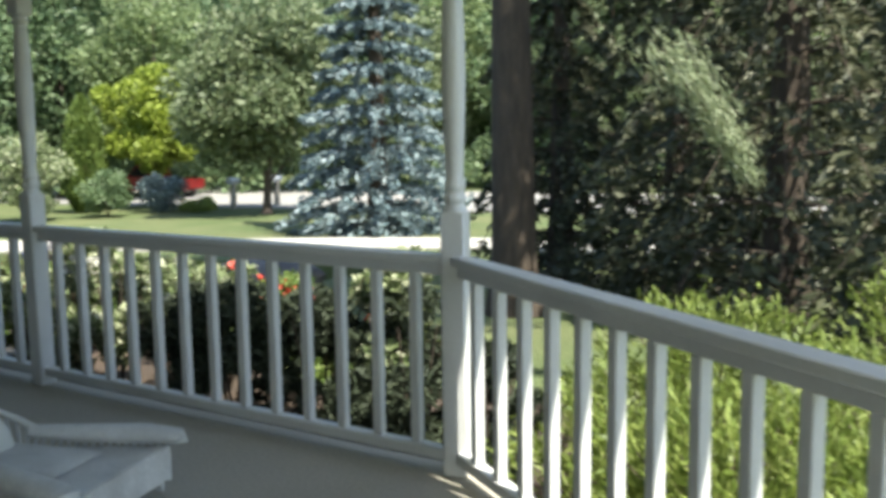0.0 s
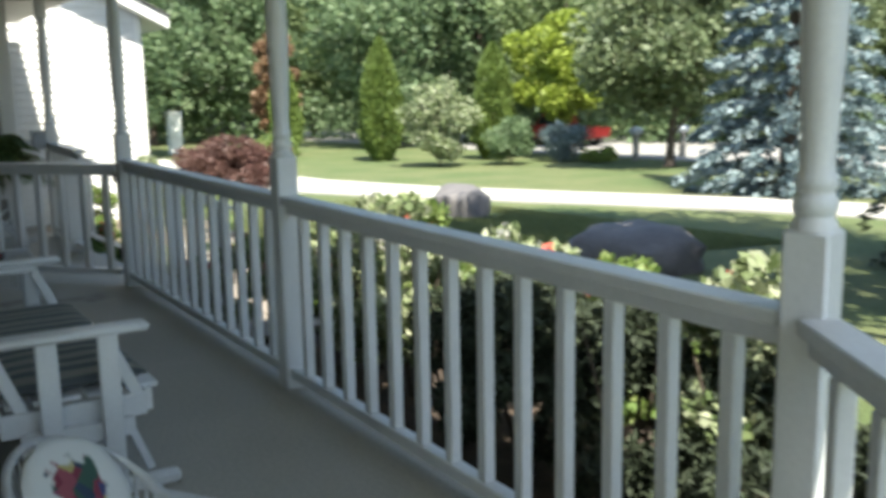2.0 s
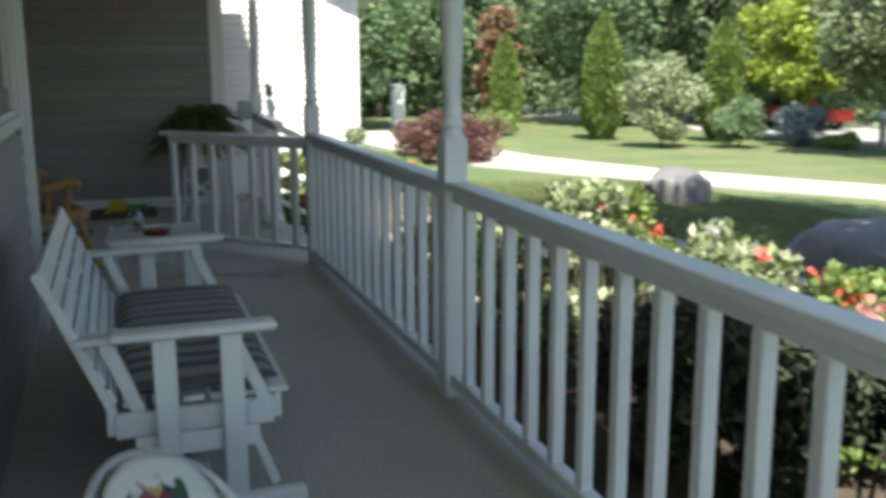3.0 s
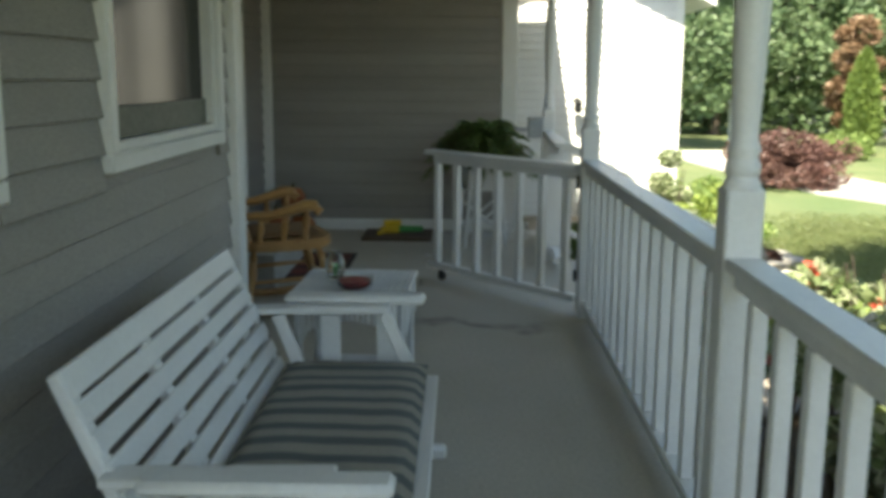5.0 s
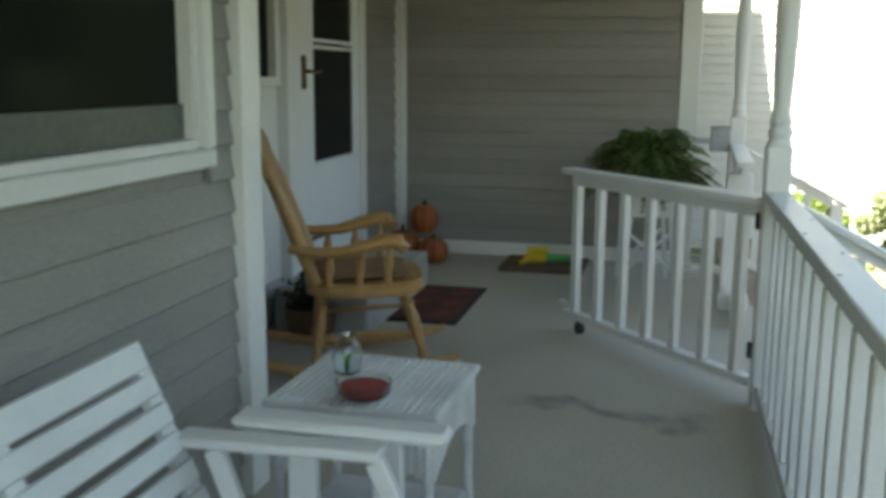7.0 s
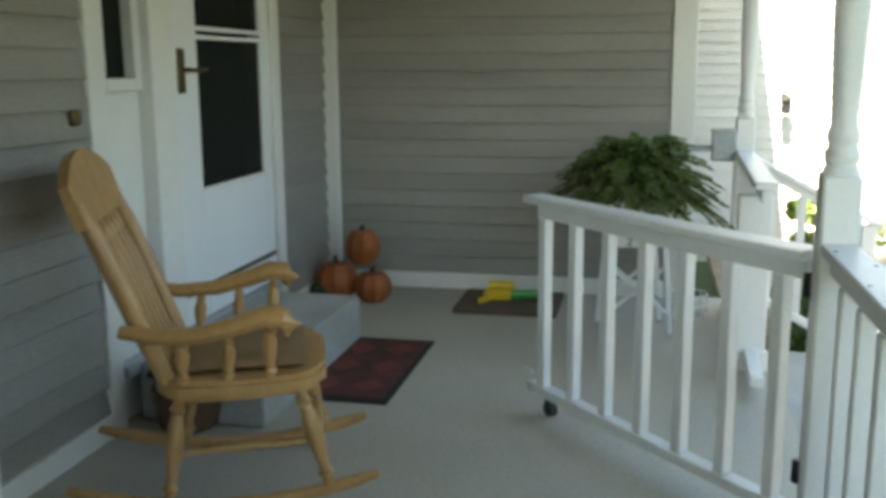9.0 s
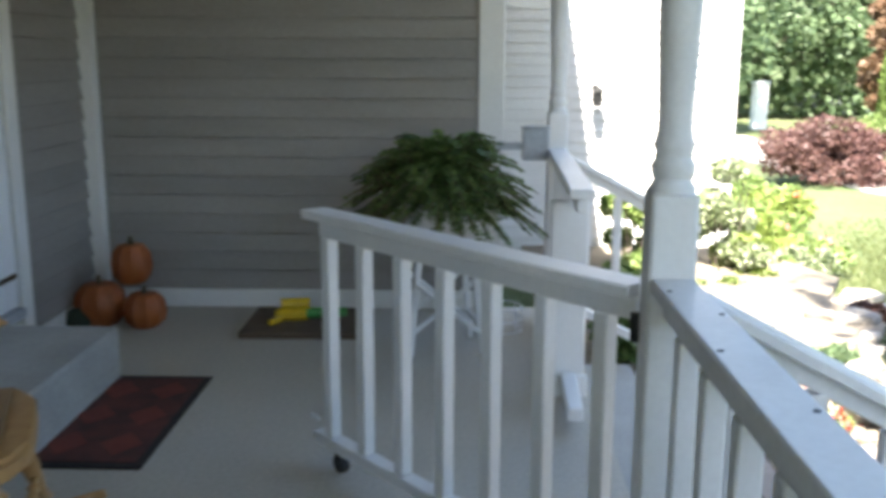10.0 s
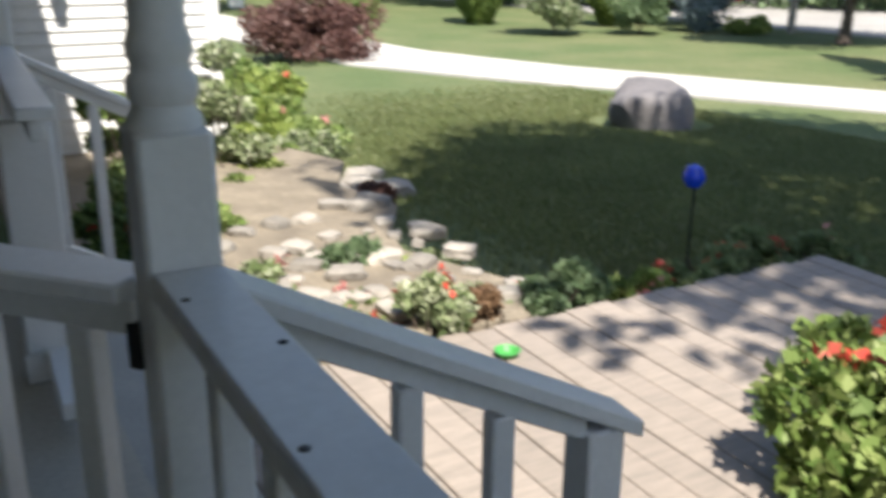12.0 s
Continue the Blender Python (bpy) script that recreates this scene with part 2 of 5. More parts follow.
def tube(bm, pts, radii, n=8, flat=1.0):
    """A round bar through the points; flat squashes it sideways."""
    pts = [Vector(p) for p in pts]
    if isinstance(radii, (int, float)):
        radii = [radii] * len(pts)
    rings = []
    for i, p in enumerate(pts):
        d = (pts[min(i + 1, len(pts) - 1)] - pts[max(i - 1, 0)]).normalized()
        side = d.cross(Vector((0, 0, 1)))
        if side.length < 0.05:
            side = d.cross(Vector((0, 1, 0)))
        side.normalize()
        up = side.cross(d)
        rings.append([bm.verts.new(p + radii[i] * (math.cos(k * math.tau / n) * side * flat + math.sin(k * math.tau / n) * up)) for k in range(n)])
    for a, b in zip(rings, rings[1:]):
        for k in range(n):
            bm.faces.new([a[k], a[(k + 1) % n], b[(k + 1) % n], b[k]])
    bm.faces.new(rings[0])
    bm.faces.new(rings[-1])
    return bm


def lathe(bm, prof, n=16, m=ONE, ribs=0, depth=0.0):
    """Turned shape: (radius, height) pairs from the bottom up."""
    rings = []
    for r, z in prof:
        rings.append([bm.verts.new(m @ Vector((r * (1 - depth * abs(math.cos(ribs * k * math.pi / n))) * math.cos(k * math.tau / n),
                                               r * (1 - depth * abs(math.cos(ribs * k * math.pi / n))) * math.sin(k * math.tau / n), z))) for k in range(n)])
    for a, b in zip(rings, rings[1:]):
        for k in range(n):
            bm.faces.new([a[k], a[(k + 1) % n], b[(k + 1) % n], b[k]])
    bm.faces.new(rings[0])
    bm.faces.new(rings[-1])
    return bm


def prism(bm, outline, z0, z1):
    lo = [bm.verts.new((x, y, z0)) for x, y in outline]
    hi = [bm.verts.new((x, y, z1)) for x, y in outline]
    n = len(outline)
    for k in range(n):
        bm.faces.new([lo[k], lo[(k + 1) % n], hi[(k + 1) % n], hi[k]])
    bm.faces.new(lo)
    bm.faces.new(hi)
    return bm


def blades(name, centres, dirs, length, width, mat, parent=None, bend=0.25):
    """Many small leaves, each a folded blade of four corners, in one mesh."""
    rng = np.random.default_rng(len(centres) + int(1000 * width))
    n = len(centres)
    c = np.asarray(centres, float)
    d = np.asarray(dirs, float)
    d /= np.linalg.norm(d, axis=1)[:, None] + 1e-9
    r = rng.normal(size=(n, 3))
    s = np.cross(d, r)
    s /= np.linalg.norm(s, axis=1)[:, None] + 1e-9
    up = np.cross(s, d)
    L = length * rng.uniform(0.6, 1.3, n)[:, None]
    W = width * rng.uniform(0.6, 1.3, n)[:, None]
    v = np.empty((n, 4, 3))
    v[:, 0] = c - d * L * 0.5
    v[:, 1] = c + s * W * 0.5 + up * W * bend
    v[:, 2] = c + d * L * 0.5
    v[:, 3] = c - s * W * 0.5 + up * W * bend
    me = bpy.data.meshes.new(name)
    me.vertices.add(4 * n)
    me.vertices.foreach_set("co", v.reshape(-1).astype(np.float32))
    me.loops.add(4 * n)
    me.loops.foreach_set("vertex_index", np.arange(4 * n, dtype=np.int32))
    me.polygons.add(n)
    me.polygons.foreach_set("loop_start", np.arange(0, 4 * n, 4, dtype=np.int32))
    me.update(calc_edges=True)
    me.materials.append(mat)
    ob = new(name, me)
    if parent:
        ob.parent = parent
    return ob


def clumped(rng, n, clumps, lump):
    """Points in clumps: clumps is an array of centres, lump the radius of each."""
    k = rng.integers(0, len(clumps), n)
    v = rng.normal(size=(n, 3))
    v /= np.linalg.norm(v, axis=1)[:, None]
    rad = lump * rng.uniform(0.35, 1.0, n) ** 0.5
    return clumps[k] + v * rad[:, None] * np.array([1, 1, 0.75]), v


def in_ball(rng, n, shell=0.0):
    v = rng.normal(size=(n, 3))
    v /= np.linalg.norm(v, axis=1)[:, None]
    return v * (shell + (1 - shell) * rng.uniform(0, 1, n) ** 0.5)[:, None]


# ---- ground ----
GZ = -0.5


def gz(x, y):
    """Height of the lawn, which falls gently away from the porch."""
    r = max(0.0, math.hypot(x + 1.0, y - 2.0) - 5.0)
    return GZ - 1.5 * (1 - math.exp(-r / 16.0))


def out(x, y):
    """Plan places beyond the lawn's fall, spread from the porch."""
    return 0.877 + 1.4 * x - 0.084 * y, 0.523 + 0.244 * x + 1.34 * y


def lay(x, y):
    """Plan places of the garden beside the porch."""
    return 0.33 + 1.12 * x - 0.067 * y, 0.211 + 0.195 * x + 1.072 * y


FAR_Z = GZ - 1.3


def sheet(name, outline, z, thick, mat, label, category):
    bm = prism(BM(), outline, z - thick, z)
    return solo(name, bm, mat, label, category, "structure", smooth=False)


def draped(name, outline, lift, mat, label, category):
    """A paved strip that follows the fall of the ground."""
    bm = BM()
    bm.faces.new([bm.verts.new((x, y, 0)) for x, y in outline])
    for ax in (0, 1):
        lo, hi = min(c[ax] for c in outline), max(c[ax] for c in outline)
        k = math.ceil(lo / 2.0)
        while k * 2.0 < hi:
            co, no = [0, 0, 0], [0, 0, 0]
            co[ax], no[ax] = k * 2.0, 1
            bmesh.ops.bisect_plane(bm, geom=bm.verts[:] + bm.edges[:] + bm.faces[:], plane_co=co, plane_no=no)
            k += 1
    for v in bm.verts:
        v.co.z = gz(v.co.x, v.co.y) + lift
    ext = bmesh.ops.extrude_face_region(bm, geom=bm.faces[:])
    for e in ext["geom"]:
        if isinstance(e, bmesh.types.BMVert):
            e.co.z -= 0.06
    return solo(name, bm, mat, label, category, "structure", smooth=False)


def ground_sheet():
    bm = BM()
    xs = [-400, -120, -40, -12] + [-6 + 1.5 * i for i in range(35)] + [52, 70, 120, 400]
    ys = [-400, -120, -40, -12] + [-6 + 1.5 * i for i in range(46)] + [70, 90, 140, 400]
    grid = [[bm.verts.new((x, y, gz(x, y) + (0.03 * noise.noise(Vector((x * 0.3, y * 0.3, 0))) - 0.02 if x > 2.5 and y > 1 else -0.03))) for y in ys] for x in xs]
    for i in range(len(xs) - 1):
        for j in range(len(ys) - 1):
            bm.faces.new([grid[i][j], grid[i + 1][j], grid[i + 1][j + 1], grid[i][j + 1]])
    return solo("ground", bm, M_LAWN, "mown green lawn with dry sunlit patches", "lawn", "structure")


M_LAWN = surface("lawn", (0.085, 0.125, 0.04), (0.16, 0.17, 0.075), 0.95, 0.45, 16, 1.0, depth=0.06, grain=0.7)
ground_sheet()
M_GRAVEL = surface("tan_gravel", (0.26, 0.22, 0.165), (0.15, 0.125, 0.095), 0.95, 4, 34, 1.0, depth=0.02, grain=0.7)
draped("driveway", [out(*c) for c in [(6.6, 30.0), (6.4, 17.0), (7.6, 13.0), (8.6, 10.3), (10.0, 7.0), (10.7, 4.4), (11.5, 0.0), (12.6, -14), (15.4, -14), (13.6, 0.0), (12.6, 5.6), (11.8, 8.0),
                   (10.5, 11.0), (9.3, 14.5), (8.7, 18), (8.9, 30)]], 0.035, M_WALK, "pale sunlit concrete drive across the lawn", "driveway")
draped("road", [out(*c) for c in [(17.5, 44), (19.3, 17.0), (20.0, 6.0), (21, -30), (30, -30), (29.0, 8.0), (28.5, 24.0), (27, 44)]], 0.03, M_ROAD, "sun-bleached grey street beyond the lawn", "road")
sheet("planting_bed", [(0.1, -0.3), (2.4, 0.0), (2.8, 2.8), (2.6, 5.2), (0.1, 5.2)], GZ + 0.05, 0.06, M_SOIL, "dark mulch bed under the porch rail", "bed")
sheet("planting_bed_side", [(0.1, -0.2), (-2.6, -4.3), (0.2, -6.3), (4.0, -1.8), (2.8, -0.05)], GZ + 0.045, 0.06, M_SOIL, "dark mulch bed beside the angled rail", "bed")
sheet("planting_bed_far", [(0.1, 8.2), (2.2, 8.1), (2.38, 8.6), (2.1, 9.3), (2.2, 9.7), (2.5, 10.2), (2.35, 10.9), (2.7, 11.6), (2.5, 12.2), (2.2, 12.9), (0.1, 12.9)], GZ + 0.05, 0.06, M_GRAVEL, "tan gravel bed with rocks and perennials", "bed")

# ---- porch ----
FLOOR = [(0.09, 8.88), (0.09, -0.04), (-2.62, -4.2), (-7.0, -4.2), (-7.0, 1.0), (-1.78, 1.0), (-1.78, 4.55), (-2.53, 4.55), (-2.53, 8.88)]
M_FLOOR, _nt, _p = nodes_of("porch_slab_concrete")


def floor_shader(nt, p):
    big = remap(nt, wear(nt, 0.9, 5), 0.35, 0.68)
    small = wear(nt, 60, 4)
    col = blend(nt, big, (0.48, 0.455, 0.395), (0.40, 0.375, 0.32))
    col = blend(nt, remap(nt, small, 0.3, 0.7, 0, 0.4), col, (0.24, 0.225, 0.195))
    geo = nt.nodes.new("ShaderNodeNewGeometry")
    sep = nt.nodes.new("ShaderNodeSeparateXYZ")
    nt.links.new(geo.outputs["Position"], sep.inputs[0])

    def op(kind, a, b):
        n = nt.nodes.new("ShaderNodeMath")
        n.operation = kind
        for sock, v in zip(n.inputs, (a, b)):
            if hasattr(v, "is_linked"):
                nt.links.new(v, sock)
            else:
                sock.default_value = v
        return n.outputs[0]
    # an old water stain that runs across the slab from the table to the rail
    wob = op("MULTIPLY", op("SUBTRACT", wear(nt, 3.5, 3), 0.5), 0.5)
    line = op("ABSOLUTE", op("SUBTRACT", op("ADD", sep.outputs[1], wob), op("ADD", 5.42, op("MULTIPLY", sep.outputs[0], -0.2))), 0)
    ends = op("MULTIPLY", remap(nt, sep.outputs[0], -1.15, -0.9), remap(nt, sep.outputs[0], -0.15, -0.3))
    stain = op("MULTIPLY", op("MULTIPLY", remap(nt, line, 0.1, 0.03), ends), remap(nt, wear(nt, 5, 3), 0.35, 0.6))
    col = blend(nt, op("MULTIPLY", stain, 0.6), col, (0.10, 0.09, 0.08))
    nt.links.new(col, p.inputs["Base Color"])
    nt.links.new(remap(nt, small, 0.2, 0.8, 0.6, 0.85), p.inputs["Roughness"])
    b = nt.nodes.new("ShaderNodeBump")
    b.inputs["Strength"].default_value = 0.25
    b.inputs["Distance"].default_value = 0.004
    nt.links.new(small, b.inputs["Height"])
    nt.links.new(b.outputs[0], p.inputs["Normal"])


floor_shader(_nt, _p)
solo("floor", prism(BM(), FLOOR, -0.5, 0.0), M_FLOOR, "tan-grey concrete porch slab with faint stains", "floor", "structure", smooth=False)
solo("ceiling", prism(BM(), [(0.35, 9.2), (0.35, -0.085), (-2.605, -4.635), (-7.2, -4.635), (-7.2, 9.2)], 2.45, 2.55), M_CEIL, "white boarded porch ceiling", "ceiling", "structure", smooth=False)
bm = BM()
rv = [bm.verts.new(c) for c in ((0.5, 9.2, 2.56), (0.5, 0.0, 2.56), (-2.54, -4.68, 2.56), (-7.4, -4.68, 2.56), (-7.4, 9.2, 2.56), (-4.5, 6.5, 4.3), (-4.5, -0.8, 4.3))]
for f in ((0, 1, 6, 5), (1, 2, 6), (2, 3, 6), (3, 4, 5, 6), (4, 0, 5), (4, 3, 2, 1, 0)):
    bm.faces.new([rv[k] for k in f])
solo("roof", bm, M_SHINGLE, "grey shingled porch and house roof", "roof", "structure", smooth=False)

BOARD = {}


def lap_board(length, exposure, mat):
    """One lap board: thick at its lower edge, thin at the top."""
    key = (round(length, 3), exposure, mat.name)
    if key not in BOARD:
        bm = BM()
        prof = [(0.0, 0.0), (0.019, 0.0), (0.021, 0.004), (0.004, exposure + 0.004), (0.0, exposure + 0.004)]
        a = [bm.verts.new((0, d, z)) for d, z in prof]
        b = [bm.verts.new((length, d, z)) for d, z in prof]
        n = len(prof)
        for k in range(n):
            bm.faces.new([a[k], a[(k + 1) % n], b[(k + 1) % n], b[k]])
        bm.faces.new(a)
        bm.faces.new(b)
        BOARD[key] = mesh_of(bm, "siding_board", mat, False)
    return BOARD[key]


SIDING_JOBS = []


def siding_wall(name, p, q, z0, z1, mat, label, holes=(), exposure=0.105, thick=0.12):
    """A wall from p to q; its outer face lies to the left of that way. holes: (s0, s1, z0, z1) along it."""
    p, q = Vector((*p, 0)), Vector((*q, 0))
    L = (q - p).length
    d = (q - p) / L
    nrm = Vector((-d.y, d.x, 0))
    m = Matrix(((d.x, nrm.x, 0, p.x), (d.y, nrm.y, 0, p.y), (0, 0, 1, 0), (0, 0, 0, 1)))
    cuts = sorted({0.0, L, *(h[0] for h in holes), *(h[1] for h in holes)})
    bm = BM()
    for a, b in zip(cuts, cuts[1:]):
        mid = (a + b) / 2
        zs = [z0]
        for h in sorted((h for h in holes if h[0] <= mid <= h[1]), key=lambda h: h[2]):
            zs += [h[2], h[3]]
        zs.append(z1)
        for za, zb in zip(zs[::2], zs[1::2]):
            if zb - za > 0.01:
                box(bm, (a, -thick, za), (b, 0, zb), 0)
    wall = new(name, mesh_of(bm, name, mat, False))
    wall.matrix_world = m
    tagged(wall, label, "wall", "", "structure")
    SIDING_JOBS.append((wall, L, z0, z1, holes, exposure, mat))
    return wall


def lay_siding():
    for wall, L, z0, z1, holes, ex, mat in SIDING_JOBS:
        z = z0
        while z < z1 - 0.02:
            blocked = sorted((h[0], h[1]) for h in holes if h[2] < z + ex * 0.6 and h[3] > z + ex * 0.4)
            s = 0.0
            runs = []
            for a, b in blocked:
                if a - s > 0.02:
                    runs.append((s, a))
                s = max(s, b)
            if L - s > 0.02:
                runs.append((s, L))
            for a, b in runs:
                ob = new("siding_board", lap_board(b - a, ex, mat))
                ob.parent = wall
                ob.matrix_basis = Matrix.Translation((a, 0.001, z))
            z += ex


WIN = (2.99, 4.28, 1.10, 2.3)
WIN_NEAR = (1.2, 2.36, 1.10, 2.3)
siding_wall("wall_front", (-1.76, 4.53), (-1.76, 1.0), 0.0, 2.45, M_SIDING, "taupe lap-sided house wall with a picture window", [(4.53 - w[1], 4.53 - w[0], w[2], w[3]) for w in (WIN, WIN_NEAR)])
siding_wall("wall_return", (-2.5, 4.53), (-1.82, 4.53), 0.0, 2.45, M_SIDING, "taupe lap-sided return beside the entry")
siding_wall("wall_entry", (-2.5, 8.86), (-2.5, 4.53), 0.09, 2.45, M_SIDING, "taupe lap-sided entry wall with a door", [(8.86 - 7.98, 8.86 - 6.17, 0.09, 2.42)])
siding_wall("wall_end", (-0.33, 8.86), (-2.5, 8.86), 0.10, 2.45, M_SIDING, "taupe lap-sided wall closing the porch end")
siding_wall("wall_back", (-1.88, 1.0), (-7.0, 1.0), 0.0, 2.45, M_SIDING, "taupe lap-sided house wall behind the seats")
siding_wall("wall_side", (-7.0, 1.0), (-7.0, -4.2), 0.0, 2.45, M_SIDING, "taupe lap-sided wall closing the wide porch")
siding_wall("wall_garage_side", (-0.30, 13.0), (-0.30, 8.98), -0.5, 2.45, M_SIDING, "taupe lap-sided wall behind the porch end")


def trim(name, a, b, label, bev=0.004, mat=None):
    return solo(name, box(BM(), a, b, bev), mat or M_TRIM, label, "trim", "structure")


trim("trim_corner_front", (-1.85, 4.435, 0.0), (-1.705, 4.565, 2.45), "white corner board at the entry recess")
trim("trim_corner_entry", (-2.5, 8.765, 0.1), (-2.415, 8.835, 2.45), "white inside corner bead")
trim("trim_corner_end", (-0.385, 8.828, 0.0), (-0.25, 8.96, 2.45), "white corner board at the porch end")
trim("baseboard_end", (-2.5, 8.825, 0.0), (-0.386, 8.86, 0.1), "white skirting board along the siding")
trim("baseboard_entry", (-2.5, 4.55, 0.0), (-2.465, 6.16, 0.09), "white skirting board along the siding")
trim("baseboard_entry_far", (-2.5, 7.99, 0.0), (-2.465, 8.82, 0.1), "white skirting board along the siding")
trim("fascia", (0.36, 0.0, 2.30), (0.42, 9.2, 2.555), "white fascia board of the porch roof")
solo("beam", box(BM(), (-0.08, -0.05, 2.28), (0.08, 8.8, 2.45), 0.005), M_TRIM, "white beam over the porch posts", "beam", "structure")


# dull tone of an indoor board as it shows through the window glass
M_GLASS_BAND = surface("grey_green_glass_band", (0.10, 0.115, 0.10), (0.08, 0.095, 0.085), 0.5, 3, 50, 0.05)


def picture_window(name, span):
    y0, y1, z0, z1 = span
    w = thing(name, pose(-1.76, 0, 0), "white vinyl picture window with dark glass", "window", "", "structure")
    bm = BM()
    for a, b in (((0.0, y0, z0), (0.045, y1, z0 + 0.055)), ((0.0, y0, z1 - 0.055), (0.045, y1, z1)), ((0.0, y0, z0 + 0.055), (0.045, y0 + 0.055, z1 - 0.055)), ((0.0, y1 - 0.055, z0 + 0.055), (0.045, y1, z1 - 0.055))):
        box(bm, a, b, 0.006)
    part("window_frame", bm, M_TRIM, w)
    bm = BM()
    i0, i1, k0, k1 = y0 + 0.055, y1 - 0.055, z0 + 0.055, z1 - 0.055
    for a, b in (((-0.05, i0, k0), (0.02, i1, k0 + 0.03)), ((-0.05, i0, k1 - 0.03), (0.02, i1, k1)), ((-0.05, i0, k0 + 0.03), (0.02, i0 + 0.03, k1 - 0.03)), ((-0.05, i1 - 0.03, k0 + 0.03), (0.02, i1, k1 - 0.03))):
        box(bm, a, b, 0.004)
    part("sash", bm, M_TRIM, w)
    # strip added before the opaque pane, standing for the board behind it
    part("lower_glass_band", box(BM(), (-0.024, i0 + 0.03, k0 + 0.03), (-0.012, i1 - 0.03, k0 + 0.13), 0.003), M_GLASS_BAND, w, "dull grey-green band for the interior board seen through the glass")
    part("pane", box(BM(), (-0.034, i0 + 0.03, k0 + 0.03), (-0.026, i1 - 0.03, k1 - 0.03), 0), M_PANE, w, "dark reflecting glass", False)
    # added black board closes the opening in place of an unlit room
    part("unlit_room_board", box(BM(), (-0.12, i0, k0), (-0.10, i1, k1), 0), M_DARK, w, "", False)


picture_window("window_1", WIN)
picture_window("window_2", WIN_NEAR)


def door_1():
    d = thing("door_1", pose(-2.5, 0, 0), "closed white storm door with a sidelight", "door", "", "structure")
    bm = BM()
    for a, b in (((-0.1, 6.17, 0.0), (0.03, 6.27, 2.42)), ((-0.1, 6.60, 0.0), (0.045, 6.79, 2.42)), ((-0.1, 7.88, 0.0), (0.04, 7.98, 2.42)), ((-0.1, 6.27, 2.32), (0.035, 7.88, 2.42))):
        box(bm, a, b, 0.006)
    part("door_frame", bm, M_TRIM, d)
    part("sidelight_panel", box(BM(), (-0.08, 6.27, 0.0), (-0.02, 6.60, 1.30), 0.004), M_TRIM, d)
    part("sidelight_pane", box(BM(), (-0.06, 6.34, 1.35), (-0.05, 6.55, 2.28), 0), M_PANE, d, "dark narrow glass", False)
    bm = BM()
    for a, b in (((-0.05, 6.27, 1.30), (0.0, 6.34, 2.32)), ((-0.05, 6.55, 1.30), (0.0, 6.60, 2.32)), ((-0.05, 6.34, 1.30), (0.0, 6.55, 1.35)), ((-0.05, 6.34, 2.28), (0.0, 6.55, 2.32))):
        box(bm, a, b, 0.003)
    part("sidelight_frame", bm, M_TRIM, d)
    bm = BM()
    for a, b in (((-0.02, 6.80, 0.25), (0.02, 7.05, 2.3)), ((-0.02, 7.77, 0.25), (0.02, 7.87, 2.3)), ((-0.02, 7.05, 0.25), (0.02, 7.77, 0.83)), ((-0.02, 7.05, 2.18), (0.02, 7.77, 2.3))):
        box(bm, a, b, 0.006)
    leaf = part("door_leaf", bm, M_DOOR, d)
    for z in (0.83, 1.512, 1.55):
        part("glazing_bar", box(BM(), (-0.014, 7.04, z), (0.026, 7.78, z + 0.02), 0.004), M_DOOR, leaf)
    part("lower_pane", box(BM(), (-0.006, 7.05, 0.85), (0.002, 7.77, 1.512), 0), M_PANE, leaf, "dark storm glass", False)
    part("upper_pane", box(BM(), (-0.010, 7.05, 1.57), (-0.002, 7.77, 2.18), 0), M_PANE, leaf, "dark storm glass", False)
    h = part("door_handle", box(BM(), (0.02, 6.85, 1.28), (0.032, 6.91, 1.47), 0.006), M_BRONZE, leaf, "tarnished brass handle plate")
    part("lever", tube(BM(), [(0.03, 6.88, 1.38), (0.065, 6.885, 1.38), (0.07, 6.96, 1.375), (0.068, 7.04, 1.38)], [0.009, 0.009, 0.008, 0.006], 8), M_BRONZE, h)
    part("kick_edge", box(BM(), (0.018, 6.81, 0.385), (0.028, 7.86, 0.41), 0.003), M_BRONZE, leaf)
    # added black board behind the door, painted as the hall's darkness
    part("unlit_hall_board", box(BM(), (-0.22, 6.1, 0.1), (-0.14, 8.05, 2.45), 0), M_DARK, d, "", False)
    part("threshold", box(BM(), (-0.08, 6.27, 0.2), (0.05, 7.88, 0.245), 0.005), M_PAPER, d)


door_1()
bm = BM()
box(bm, (-2.49, 6.06, 1.19), (-2.465, 6.11, 1.25), 0.006)
solo("doorbell", bm, M_BRONZE, "small brass doorbell beside the door frame", "doorbell")
bm = box(BM(), (-2.462, 6.35, 0.0), (-1.935, 7.63, 0.235), 0.012)
solo("door_step", bm, M_STEP, "pale concrete step below the storm door", "step", "structure")

# ---- railings ----
RZ = 0.92


